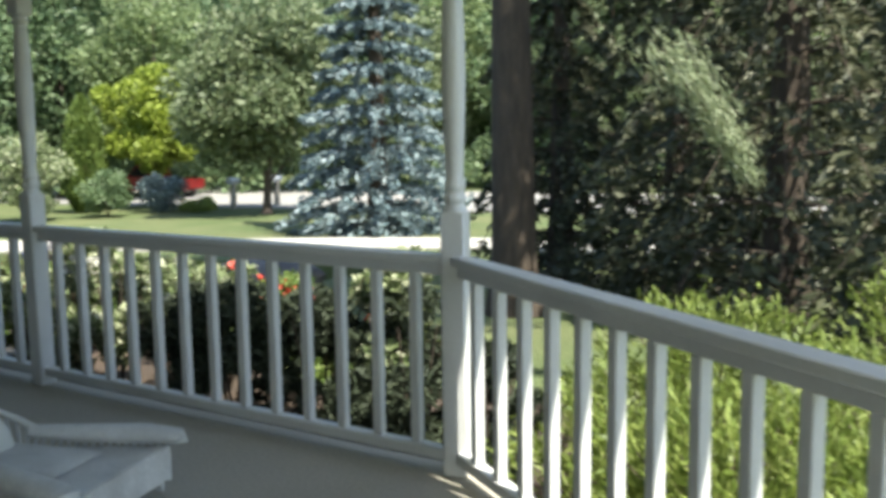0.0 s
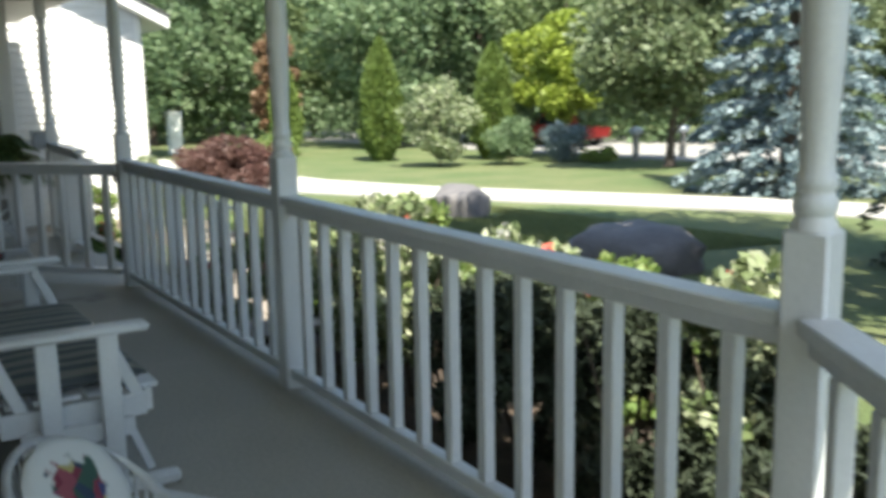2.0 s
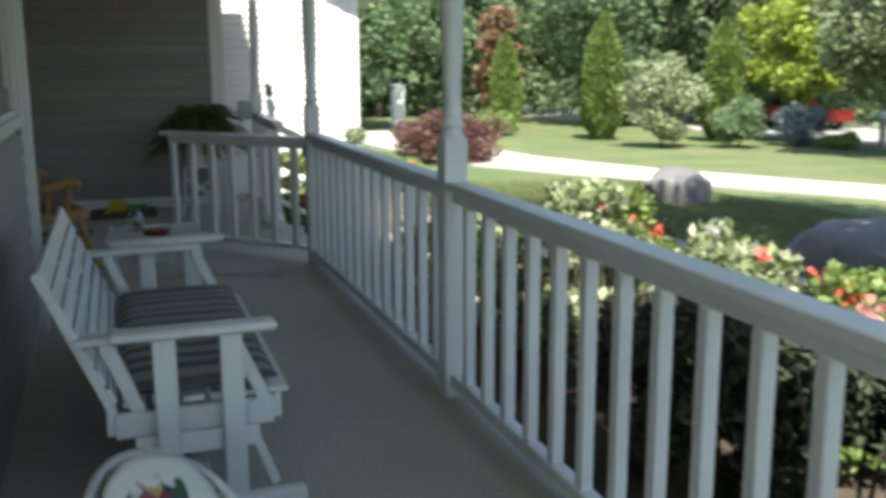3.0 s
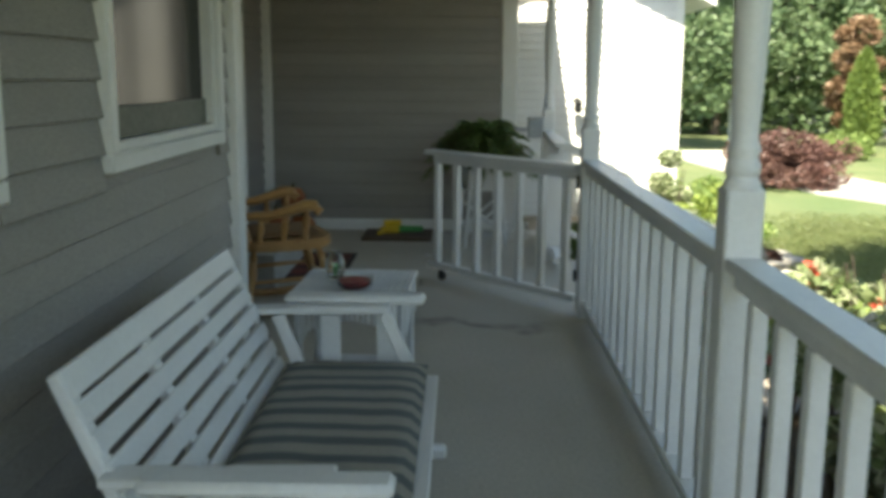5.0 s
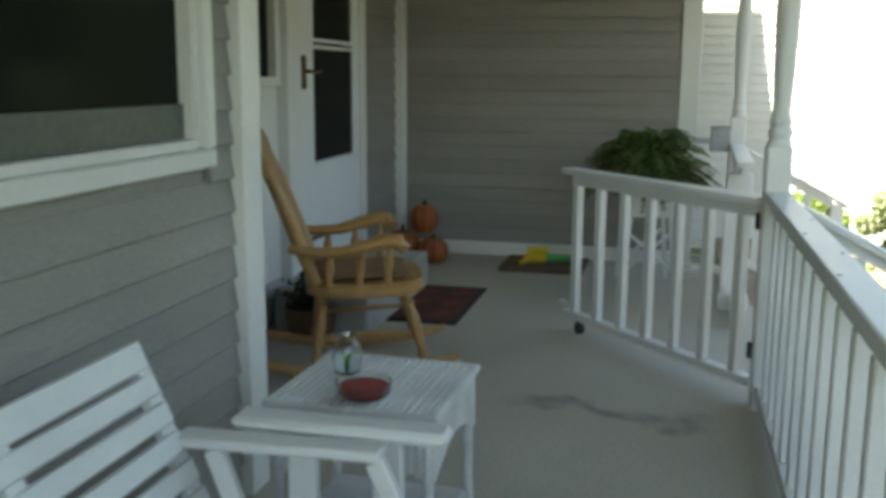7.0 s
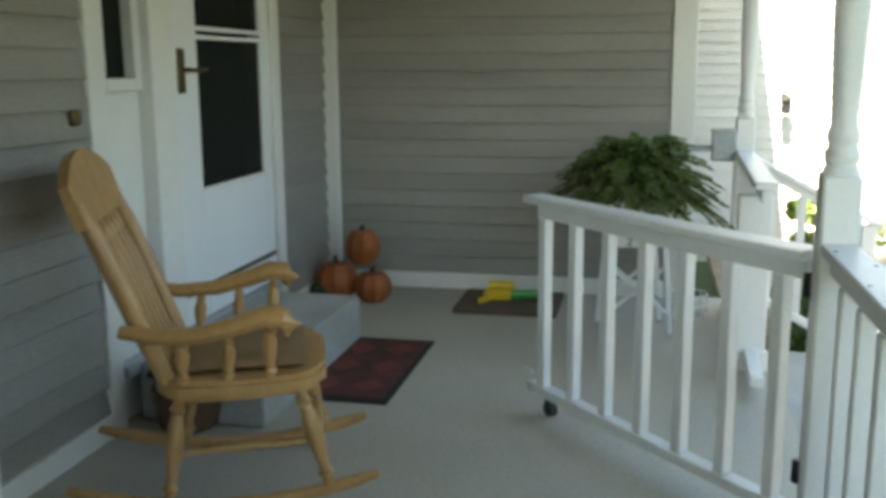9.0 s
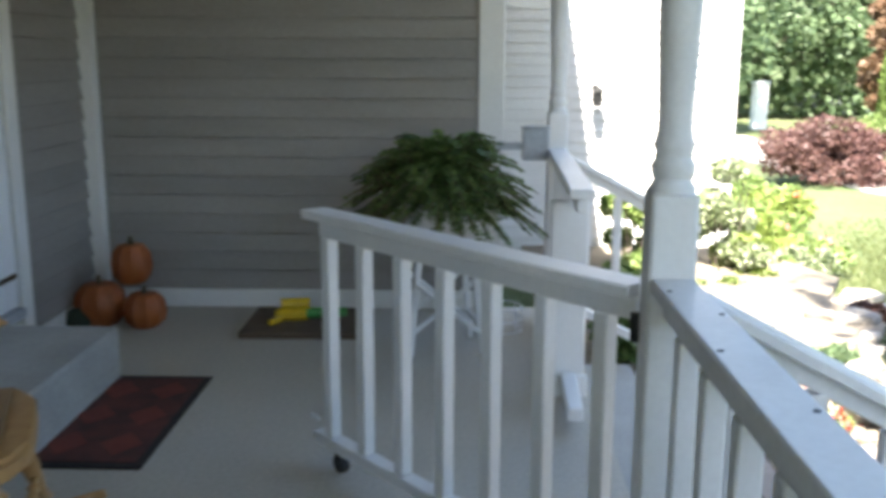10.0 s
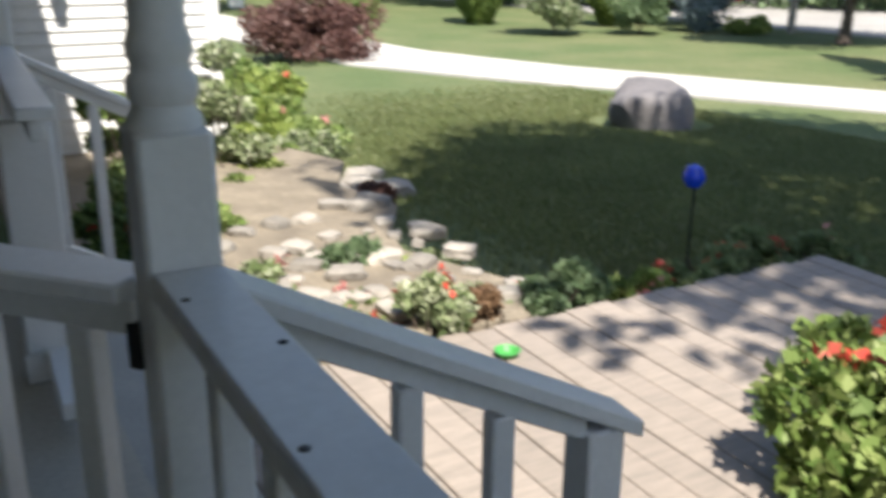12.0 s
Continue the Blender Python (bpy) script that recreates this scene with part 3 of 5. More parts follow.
def turned_post(x, y, turn=0.0):
    p = thing("porch_post", pose(x, y, 0, 0, 0, turn), "white turned wooden porch post with a square base", "post", "porch posts")
    part("base_block", box(BM(), (-0.05, -0.05, 0.0), (0.05, 0.05, 1.10), 0.007), M_WHITE, p)
    prof = [(0.05, 1.10), (0.047, 1.113), (0.041, 1.122), (0.040, 1.13), (0.045, 1.138), (0.0465, 1.15), (0.045, 1.162), (0.039, 1.17), (0.038, 1.182), (0.042, 1.19), (0.043, 1.2),
            (0.041, 1.21), (0.036, 1.225), (0.0355, 1.25), (0.038, 1.31), (0.042, 1.40), (0.0455, 1.52), (0.048, 1.65), (0.046, 1.8), (0.041, 1.92), (0.035, 2.0), (0.034, 2.03), (0.044, 2.04), (0.046, 2.055), (0.04, 2.07), (0.05, 2.085)]
    part("turned_shaft", lathe(BM(), prof, 20), M_WHITE, p)
    part("top_block", box(BM(), (-0.05, -0.05, 2.085), (0.05, 0.05, 2.28), 0.006), M_WHITE, p)
    return p


def railing(p, q, count, label="white painted porch railing with square balusters", z_end=None, name="porch_railing", low=0.055, wide=0.095, off0=0.05, off1=0.05):
    """A run of rail from p to q with its balusters; z_end lowers the far end for a stair."""
    p, q = Vector((*p, 0)), Vector((*q, 0))
    L = (q - p).length
    ang = math.degrees(math.atan2((q - p).y, (q - p).x))
    r = thing(name, pose(p.x, p.y, 0, 0, 0, ang), label, "railing", "porch railings")
    drop = 0.0 if z_end is None else (z_end - RZ)

    def bar(w, z0, z1, s0, s1):
        bm = box(BM(), (s0, -w / 2, z0), (s1, w / 2, z1), 0.005)
        for v in bm.verts:
            v.co.z += drop * v.co.x / L
        return bm
    part("cap_rail", bar(wide, RZ - 0.035, RZ, off0, L - off1 + (0.0 if z_end is None else 0.1)), M_WHITE, r)
    part("sub_rail", bar(0.04, RZ - 0.085, RZ - 0.036, off0, L - off1), M_WHITE, r)
    part("bottom_rail", bar(0.06, low, low + 0.05, off0, L - off1), M_WHITE, r)
    hb = RZ - 0.085 - low - 0.05
    if "baluster" + str(round(hb, 3)) not in BOARD:
        BOARD["baluster" + str(round(hb, 3))] = mesh_of(box(BM(), (-0.0215, -0.0215, 0), (0.0215, 0.0215, hb), 0.004), "baluster", M_WHITE)
    for i in range(count):
        s = L * (i + 1) / (count + 1)
        b = new("baluster", BOARD["baluster" + str(round(hb, 3))])
        b.parent = r
        b.matrix_basis = Matrix.Translation((s, 0, low + 0.05 + drop * s / L))
    return r


P1, P2, P3, P4, P0 = (0.0, 0.0), (0.0, 2.833), (-0.006, 5.745), (0.015, 8.6), (-1.565, -2.41)
for (x, y), turn in ((P1, 16.5), (P2, 0), (P3, 0), (P4, 0), (P0, 33)):
    turned_post(x, y, turn)
railing(P1, P2, 13)
railing(P2, P3, 13)
railing(P0, P1, 14, "white painted railing on the angled porch side")
turned_post(-2.62, -4.03, 33)
railing((-2.62, -4.03), P0, 9, "white painted railing on the angled porch side")
# short run beyond the stair opening, with a flat newel at its open end
railing((-0.02, 7.5), P4, 4, "short white railing beside the porch stair", off0=-0.45)
nw = thing("newel_post", pose(-0.03, 7.5, 0), "flat white newel at the open end of the short railing", "post")
part("newel_board", box(BM(), (-0.075, -0.03, 0.0), (0.075, 0.03, 0.815), 0.006), M_WHITE, nw)
part("foot_block", box(BM(), (-0.085, -0.05, 0.0), (0.085, -0.031, 0.10), 0.006), M_WHITE, nw)


def gate():
    g = thing("porch_gate", pose(-0.05, 5.80, 0, 0, 0, 131.5), "white baluster gate standing open on a caster", "gate")
    L = 1.30
    part("gate_cap", box(BM(), (0.0, -0.05, 0.855), (L + 0.06, 0.05, 0.885), 0.005), M_WHITE, g)
    part("gate_top_rail", box(BM(), (0.0, -0.02, 0.80), (L, 0.02, 0.854), 0.004), M_WHITE, g)
    part("gate_bottom_rail", box(BM(), (0.0, -0.03, 0.075), (L + 0.05, 0.03, 0.115), 0.004), M_WHITE, g)
    bal = mesh_of(box(BM(), (-0.0215, -0.0215, 0.116), (0.0215, 0.0215, 0.80), 0.004), "gate_baluster", M_WHITE)
    for i in range(7):
        b = new("gate_baluster", bal)
        b.parent = g
        b.matrix_basis = Matrix.Translation((0.10 + i * 0.1945, 0, 0))
    bm = BM()
    tube(bm, [(L - 0.08, -0.014, 0.03), (L - 0.08, 0.014, 0.03)], 0.03, 12)
    c = part("caster_wheel", bm, M_BLACK, g, "black rubber caster wheel")
    part("caster_bracket", box(BM(), (L - 0.095, -0.018, 0.045), (L - 0.065, 0.018, 0.075), 0.003), M_IRON, c)
    part("latch", tube(BM(), [(L + 0.05, 0.0, 0.15), (L + 0.10, 0.0, 0.15)], 0.008, 8), M_WHITE, g)
    for z in (0.2, 0.75):
        part("hinge", box(BM(), (-0.012, -0.03, z), (0.012, 0.024, z + 0.07), 0.003), M_IRON, g)


gate()
nail = mesh_of(lathe(BM(), [(0.006, 0.0), (0.006, 0.001), (0.004, 0.002)], 8), "nail_head", M_IRON)
cap = [o for o in scene.objects if o.name.startswith("porch_railing")][1]
for s, w in ((1.2, 0.03), (1.5, -0.025), (1.8, 0.03), (2.1, -0.03), (2.36, 0.03), (2.58, -0.03), (2.75, 0.03)):
    o = new("nail_head", nail)
    o.parent = cap
    o.matrix_basis = Matrix.Translation((s, w, RZ))

# ---- stair and deck ----
railing(P3, (0.66, 5.70), 3, "white sloping stair handrail with square balusters", 0.575, "stair_handrail", 0.12, 0.10, 0.06, 0.0)
railing(P4, (0.66, 8.6), 3, "white sloping stair handrail with square balusters", 0.575, "stair_handrail", 0.12, 0.10, 0.06, 0.0)
for x, y in ((0.69, 5.70), (0.69, 8.6)):
    n = thing("newel_post", pose(x, y, -0.4), "square white newel post at the stair foot", "post", "stair newels")
    part("newel_shaft", box(BM(), (-0.04, -0.04, 0.0), (0.04, 0.04, 0.915), 0.006), M_WHITE, n)
st = solo("porch_stair", box(BM(), (0.092, 5.8, -0.42), (0.42, 8.5, -0.2), 0.01), M_STEP, "pale concrete stair tread between the handrails", "step", "structure")

PLANK = {}
DECK_JOB = []


def lay_deck():
    d = thing("deck", pose(0, 0, 0), "low weathered plank deck at the stair foot", "deck", "", "structure")
    part("joists", box(BM(), (0.12, 5.3, -0.5), (4.15, 7.93, -0.43), 0), M_SOIL, d, "", False)
    x, i = 0.1, 0
    while x < 4.1:
        y0 = 5.25 if x > 0.9 else 5.2
        L = 7.97 - y0
        key = round(L, 2)
        if key not in PLANK:
            PLANK[key] = mesh_of(box(BM(), (0, 0, -0.028), (0.132, L, 0.0), 0.005), "plank", M_PLANK, False)
        ob = new("plank", PLANK[key])
        ob.parent = d
        ob.matrix_basis = pose(x, y0 + 0.012 * ((i * 7) % 3 - 1), -0.40 + 0.0015 * ((i * 5) % 3), 0, 0, 0)
        x += 0.138
        i += 1


# ---- garage gable ----
GY = 13.0


def garage():
    g = thing("garage", pose(0, GY, 0), "white lap-sided garage gable in full sun", "building")
    x0, x1, ze, xa = -0.6, 2.11, 2.52, 0.75
    za = ze + (x1 - xa) * 0.5
    bm = BM()
    out = [(x0, GZ - 0.1), (x1, GZ - 0.1), (x1, ze), (xa, za), (x0, ze)]
    a = [bm.verts.new((x, 0.0, z)) for x, z in out]
    b = [bm.verts.new((x, 6.0, z)) for x, z in out]
    for k in range(5):
        bm.faces.new([a[k], a[(k + 1) % 5], b[(k + 1) % 5], b[k]])
    bm.faces.new(a)
    bm.faces.new(b)
    wall = part("gable_wall", bm, M_SIDING_W, g, "", False)
    z = GZ
    while z < za - 0.1:
        lo, hi = x0, x1
        if z + 0.1 > ze:
            f = (z + 0.1 - ze) * 2
            lo, hi = x0 + f * (xa - x0) / (x1 - xa), x1 - f
        if hi - lo > 0.1:
            ob = new("siding_board", lap_board(round(hi - lo, 2), 0.105, M_SIDING_W))
            ob.parent = wall
            ob.matrix_basis = Matrix.Translation((hi, -0.001, z)) @ Matrix.Rotation(math.pi, 4, "Z")
        z += 0.105
    part("corner_board", box(BM(), (x1 - 0.09, -0.022, GZ), (x1 + 0.02, 0.1, ze), 0.004), M_TRIM, g)
    for sg, xe in ((1, x1 + 0.35), (-1, x0 - 0.35)):
        bm = BM()
        zl = za + 0.08 - abs(xe - xa) * 0.5
        sec = [(xa, za + 0.08), (xe, zl), (xe, zl - 0.16), (xa, za - 0.08)]
        a = [bm.verts.new((x, -0.30, z)) for x, z in sec]
        b = [bm.verts.new((x, 6.2, z)) for x, z in sec]
        for k in range(4):
            bm.faces.new([a[k], a[(k + 1) % 4], b[(k + 1) % 4], b[k]])
        bm.faces.new(a)
        bm.faces.new(b)
        part("roof_slope", bm, M_TRIM, g, "white rake board and soffit", False)
        bm = BM()
        sec = [(xa, za + 0.12), (xe + 0.03 * sg, zl + 0.025), (xe + 0.03 * sg, zl + 0.003), (xa, za + 0.083)]
        a = [bm.verts.new((x, -0.33, z)) for x, z in sec]
        b = [bm.verts.new((x, 6.2, z)) for x, z in sec]
        for k in range(4):
            bm.faces.new([a[k], a[(k + 1) % 4], b[(k + 1) % 4], b[k]])
        bm.faces.new(a)
        bm.faces.new(b)
        part("shingles", bm, M_SHINGLE, g, "", False)


garage()
# eave of the house between the porch end and the garage
solo("eave_house", box(BM(), (-3.0, 9.22, 2.30), (0.40, 12.69, 2.56), 0.005), M_CEIL, "white eave of the house beyond the porch", "roof", "structure")


def wall_lantern():
    w = thing("wall_lantern", pose(0.78, GY - 0.03, 1.05), "black iron coach lantern on the sunlit siding", "lamp")
    part("back_plate", box(BM(), (-0.035, -0.01, -0.06), (0.035, 0.012, 0.06), 0.004), M_IRON, w)
    part("arm", tube(BM(), [(0, 0, 0.0), (0, -0.08, 0.05), (0, -0.14, 0.06), (0, -0.15, 0.02)], 0.008, 8), M_IRON, w)
    b = part("lantern_cage", box(BM(), (-0.045, -0.195, -0.14), (0.045, -0.105, -0.01), 0.004), M_IRON, w)
    part("lantern_roof", lathe(BM(), [(0.07, -0.008), (0.05, 0.01), (0.015, 0.045), (0.004, 0.06)], 12, pose(0, -0.15, 0)), M_IRON, b)


wall_lantern()
ub = thing("utility_box", pose(-0.09, 8.55, 0.86), "small pale grey utility box beside the end post", "box")
part("box_body", box(BM(), (-0.075, -0.04, 0.0), (0.055, 0.04, 0.16), 0.008), M_PAPER, ub)
part("box_lid", box(BM(), (-0.08, -0.05, 0.16), (0.06, 0.045, 0.175), 0.004), M_PAPER, ub)
part("box_bracket", box(BM(), (-0.2, 0.0, 0.05), (-0.076, 0.034, 0.09), 0.003), M_PAPER, ub)

# ---- trees and shrubs ----
RNG = np.random.default_rng(7)


def limbs(bm, h, r, spread, n, seed, start=0.3, lean=(0, 0)):
    """A tapered, slightly bent trunk and its limbs."""
    rg = random.Random(seed)
    pts = [(lean[0] * t * h + 0.02 * h * math.sin(3 * t + seed), lean[1] * t * h + 0.02 * h * math.cos(2 * t + seed), t * h) for t in (0, 0.04, 0.25, 0.5, 0.75, 1)]
    tube(bm, pts, [r * 1.5, r * 1.08, r * 0.9, r * 0.66, r * 0.4, r * 0.1], 10)
    for i in range(n):
        t = start + (0.92 - start) * i / max(1, n - 1)
        a = i * 2.4 + rg.uniform(-0.4, 0.4)
        L = spread * (1.1 - 0.6 * t) * rg.uniform(0.7, 1.1)
        base = Vector((lean[0] * t * h, lean[1] * t * h, t * h))
        d = Vector((math.cos(a), math.sin(a), 0.55))
        tube(bm, [base, base + d * L * 0.5, base + d * L + Vector((0, 0, 0.1 * L))], [r * 0.38 * (1.1 - t), r * 0.2 * (1.1 - t), 0.01], 6)
    return bm


def broadleaf(name, x, y, h, cr, z0, mat, leaves, size, label, group="", category="tree", trunk=0.14, clumps=46, seed=1, z=None, lump=0.34, flat=1.0, lean=(0, 0)):
    rg = np.random.default_rng(seed)
    t = thing(name, pose(x, y, gz(x, y) if z is None else z), label, category, group)
    part("trunk", limbs(BM(), h * 0.88, trunk, cr, 8, seed, max(0.12, z0 / h), (lean[0] / h, lean[1] / h)), M_BARK, t)
    c = in_ball(rg, clumps, 0.45)
    ch = (h - z0) / 2
    c = c * np.array([cr, cr * flat, ch]) * (0.8 + 0.25 * rg.random((clumps, 1))) + np.array([lean[0] * 0.8, lean[1] * 0.8, z0 + ch])
    pts, d = clumped(rg, leaves, c, lump * cr)
    keep = pts[:, 2] > 0.12
    d = d + rg.normal(size=d.shape) * 0.8
    blades("crown", pts[keep], d[keep], size, size * 0.62, mat, t)
    return t


def conifer(name, x, y, h, r, mat, label, tiers=17, per=13, blades_per=70, size=0.2, droop=0.25, z=None, seed=1, bare=0.25, category="tree", tail=0.05, wob=0.15):
    """A tiered conifer: boughs that droop, each clothed with sprays."""
    rg = np.random.default_rng(seed)
    t = thing(name, pose(x, y, gz(x, y) if z is None else z), label, category)
    bm = BM()
    tube(bm, [(0, 0, 0), (0, 0, h * 0.5), (0, 0, h)], [0.03 * h, 0.016 * h, 0.01], 9)
    bough = BM()
    P, D = [], []
    for i in range(tiers):
        f = i / (tiers - 1)
        zz = bare + (h - bare) * f ** 1.05
        L = r * (1 - f) ** 0.85 + tail
        n = max(4, int(per * (1 - 0.6 * f)))
        for k in range(n):
            a = k * math.tau / n + i * 0.9 + rg.uniform(-0.2, 0.2)
            l = L * rg.uniform(1 - 2 * wob, 1 + wob)
            out = np.array([math.cos(a), math.sin(a), 0])
            s = rg.uniform(0.15, 1.0, blades_per) ** 0.7
            side = np.array([-out[1], out[0], 0])
            w = 0.22 * l * (1.15 - s)
            p = out * (s * l)[:, None] + side * (rg.normal(size=blades_per) * w * 0.7)[:, None]
            p[:, 2] += zz + 0.18 * l * s - droop * l * s ** 2 * 1.6 + rg.normal(size=blades_per) * 0.03 * l
            P.append(p)
            D.append(out + rg.normal(size=(blades_per, 3)) * 0.5 + np.array([0, 0, -droop * 0.6]))
            if L > 0.4:
                tube(bough, [(0, 0, zz), tuple(out * l * 0.5 + np.array([0, 0, zz + 0.06 * l])), tuple(out * l * 0.9 + np.array([0, 0, zz + (0.16 - droop * 1.3) * l]))], [0.012 + 0.008 * L, 0.01, 0.004], 5)
    part("trunk", bm, M_BARK, t)
    tagged(part("bough", bough, M_BARK, t), kind="stuff")
    blades("crown", np.concatenate(P), np.concatenate(D), size, size * 0.42, mat, t)
    return t


def bush(name, x, y, r, h, mat, n, size, label, category="shrub", group="", z=None, seed=1, ry=None, aspect=0.6, flowers=None, fl_n=0, fl_size=0.05, base=0.0, stems=5):
    """A low plant: stems and an uneven mound of leaves, with its flowers."""
    rg = np.random.default_rng(seed + 100)
    t = thing(name, pose(x, y, gz(x, y) if z is None else z), label, category, group)
    bm = BM()
    for k in range(stems):
        a = k * 2.4 + seed
        tube(bm, [(0.02 * math.cos(a), 0.02 * math.sin(a), 0), (0.3 * r * math.cos(a), 0.3 * r * math.sin(a), h * 0.5), (0.5 * r * math.cos(a), 0.5 * r * math.sin(a), h * 0.8)], [0.012, 0.009, 0.004], 5)
    tagged(part("stem", bm, M_BARK, t), kind="stuff")
    k = max(8, int(14 * r / 0.5))
    c = in_ball(rg, k, 0.3) * np.array([r * 0.78, (ry or r) * 0.78, h * 0.42])
    c[:, 2] += base + (h - base) * 0.52
    pts, d = clumped(rg, n, c, min(0.36 * r, 0.3 * h + 0.05))
    pts[:, 2] = np.abs(pts[:, 2]) + 0.01
    d = d + rg.normal(size=d.shape) * 0.7
    blades("foliage", pts, d, size, size * aspect, mat, t)
    if flowers:
        top = pts[(pts[:, 2] > h * 0.55)]
        if len(top) == 0:
            top = pts
        cen = top[rg.integers(0, len(top), fl_n)] + np.array([0, 0, 0.03])
        q = np.repeat(cen, 9, axis=0) + rg.normal(size=(fl_n * 9, 3)) * fl_size * 0.4
        tagged(blades("blossom", q, rg.normal(size=(fl_n * 9, 3)), fl_size, fl_size * 0.8, flowers, t), kind="stuff")
    return t


# far trees across the street and up the drive
TONES = (L_OAKLEAF, L_DEEP, L_ASH, L_OAKLEAF, L_DEEP)
far = random.Random(5)
for i in range(19):
    a = radians(8 + 5.3 * i)
    d = 46 + far.uniform(-2.5, 5)
    if a < radians(30):
        d = 54 + far.uniform(0, 4)
    broadleaf("street_tree", *lay(math.sin(a) * d - 2, math.cos(a) * d), far.uniform(11, 14), far.uniform(3.6, 4.8), far.uniform(0.8, 2.2), TONES[(i * 3 + i // 4) % 5], 9000, 0.42,
              "tall leafy green tree across the street", "trees across the street", trunk=0.24, clumps=60, seed=20 + i)


def woods():
    rg = np.random.default_rng(3)
    n = 52000
    a = np.radians(rg.uniform(-2, 112, n))
    r = rg.uniform(72, 80, n)
    z = FAR_Z + 24 * rg.uniform(0, 1, n) ** 0.85 * (0.8 + 0.2 * np.sin(a * 23))
    w = blades("far_woods", np.stack([np.sin(a) * r, np.cos(a) * r, z], 1), rg.normal(size=(n, 3)), 1.5, 1.1, L_DEEP)
    tagged(w, "dense dark green woods behind the street", "woods", "", "stuff")
    n = 16000
    a = np.radians(rg.uniform(-2, 108, n))
    r = rg.uniform(50, 53.5, n) + np.where(a < 0.5, 8, 0)
    z = FAR_Z + 3.0 * rg.uniform(0, 1, n) * (0.6 + 0.4 * np.sin(a * 40) ** 2)
    w = blades("roadside_brush", np.stack([np.sin(a) * r - 1.5, np.cos(a) * r, z], 1), rg.normal(size=(n, 3)), 0.4, 0.26, L_DEEP)
    tagged(w, "low green brush along the far roadside", "brush", "", "stuff")


woods()

# trees on the lawn
conifer("blue_spruce", *out(13.5, 8.2), 11.5, 2.9, L_BLUE, "tall silvery blue spruce on the lawn", tiers=20, per=17, blades_per=90, size=0.28, droop=0.2, seed=4, bare=0.15, wob=0.1)
broadleaf("yellow_tree", *out(18.3, 19.6), 6.3, 2.1, 1.5, L_YELLOW, 9000, 0.28, "small yellow-green leafy tree at the roadside", trunk=0.14, clumps=34, seed=5)
broadleaf("ash_tree", *out(17.4, 14.2), 8.2, 3.4, 1.4, L_ASH, 15000, 0.3, "pale green leafy tree with low hanging boughs", trunk=0.17, clumps=60, seed=6)
broadleaf("ash_tree", *out(21.5, 22.5), 10, 3.6, 2.5, L_OAKLEAF, 11000, 0.3, "tall green leafy tree beside the street", trunk=0.18, clumps=56, seed=16)
for (x, y, h, r, s) in ((*out(13.6, 23.2), 5.1, 0.94, 1), (*out(16.2, 20.6), 4.8, 0.94, 2), (*out(12.6, 28.0), 4.4, 0.8, 3)):
    rg = np.random.default_rng(s)
    t = thing("arborvitae", pose(x, y, gz(x, y)), "columnar bright green arborvitae on the lawn edge", "tree", "arborvitae row")
    part("trunk", tube(BM(), [(0, 0, 0), (0, 0, h * 0.6)], [0.07, 0.03], 8), M_BARK, t)
    n = 6500
    f = rg.uniform(0, 1, n)
    a = rg.uniform(0, math.tau, n)
    rad = r * np.minimum(1, 3.2 * f + 0.45) * (1 - f ** 3.2) ** 0.8 * (0.72 + 0.3 * np.sin(a * 5 + f * 9) * 0.35 + 0.25 * rg.uniform(0, 1, n))
    P = np.stack([np.cos(a) * rad, np.sin(a) * rad, 0.05 + f * h], 1)
    blades("crown", P, np.stack([np.cos(a) * 0.5, np.sin(a) * 0.5, np.ones(n)], 1) + rg.normal(size=(n, 3)) * 0.35, 0.26, 0.12, L_ARBOR, t)
bush("pale_shrub", *out(13.3, 19.6), 1.55, 3.4, L_VARI, 8500, 0.17, "round cream-variegated shrub between the arborvitae", seed=9, stems=6)
bush("dark_shrub", *out(15.2, 18.6), 1.1, 1.8, L_DEEP, 3000, 0.17, "dark green shrub under the small trees", seed=10)
bush("grey_shrub", *out(17.0, 18.2), 1.1, 1.6, L_BLUE, 3000, 0.15, "grey-leaved shrub under the yellow tree", seed=11)
bush("low_shrub", *out(17.4, 17.0), 0.95, 0.55, L_JUNIPER, 1800, 0.14, "low gold-green shrub beside the road", seed=12)
bush("low_shrub", *out(11.3, 26.5), 1.5, 1.0, L_HOSTA, 2500, 0.16, "low green shrub beside the drive", seed=13)
bush("japanese_maple", 8.3, 26.5, 2.1, 1.4, L_MAPLE, 12000, 0.13, "wide dark red cut-leaf maple mound", seed=14, stems=7)
bush("rusty_shrub", 16.5, 42.5, 1.3, 6.5, L_RUST, 6000, 0.26, "rusty brown leafy tree up the drive", "tree", seed=15)
broadleaf("drive_tree", 9.0, 46, 12, 4.2, 1.0, L_DEEP, 11000, 0.36, "dark green tree behind the garage", trunk=0.2, clumps=56, seed=17)
broadleaf("drive_tree", 14.2, 56, 13, 4.2, 1.5, L_DEEP, 9000, 0.4, "dark green tree up the drive", trunk=0.2, clumps=56, seed=18)
broadleaf("drive_tree", 2.0, 39, 12, 4.2, 1.0, L_OAKLEAF, 9000, 0.36, "green tree behind the garage", trunk=0.2, clumps=56, seed=19)

# the tall shade tree over the lawn and the hemlocks beside the porch
broadleaf("shade_tree", 6.5, 3.0, 15.0, 5.3, 5.6, L_OAKLEAF, 33000, 0.27, "tall dark-trunked shade tree over the lawn", trunk=0.25, clumps=84, seed=31, lump=0.3, lean=(-0.7, 0.2))
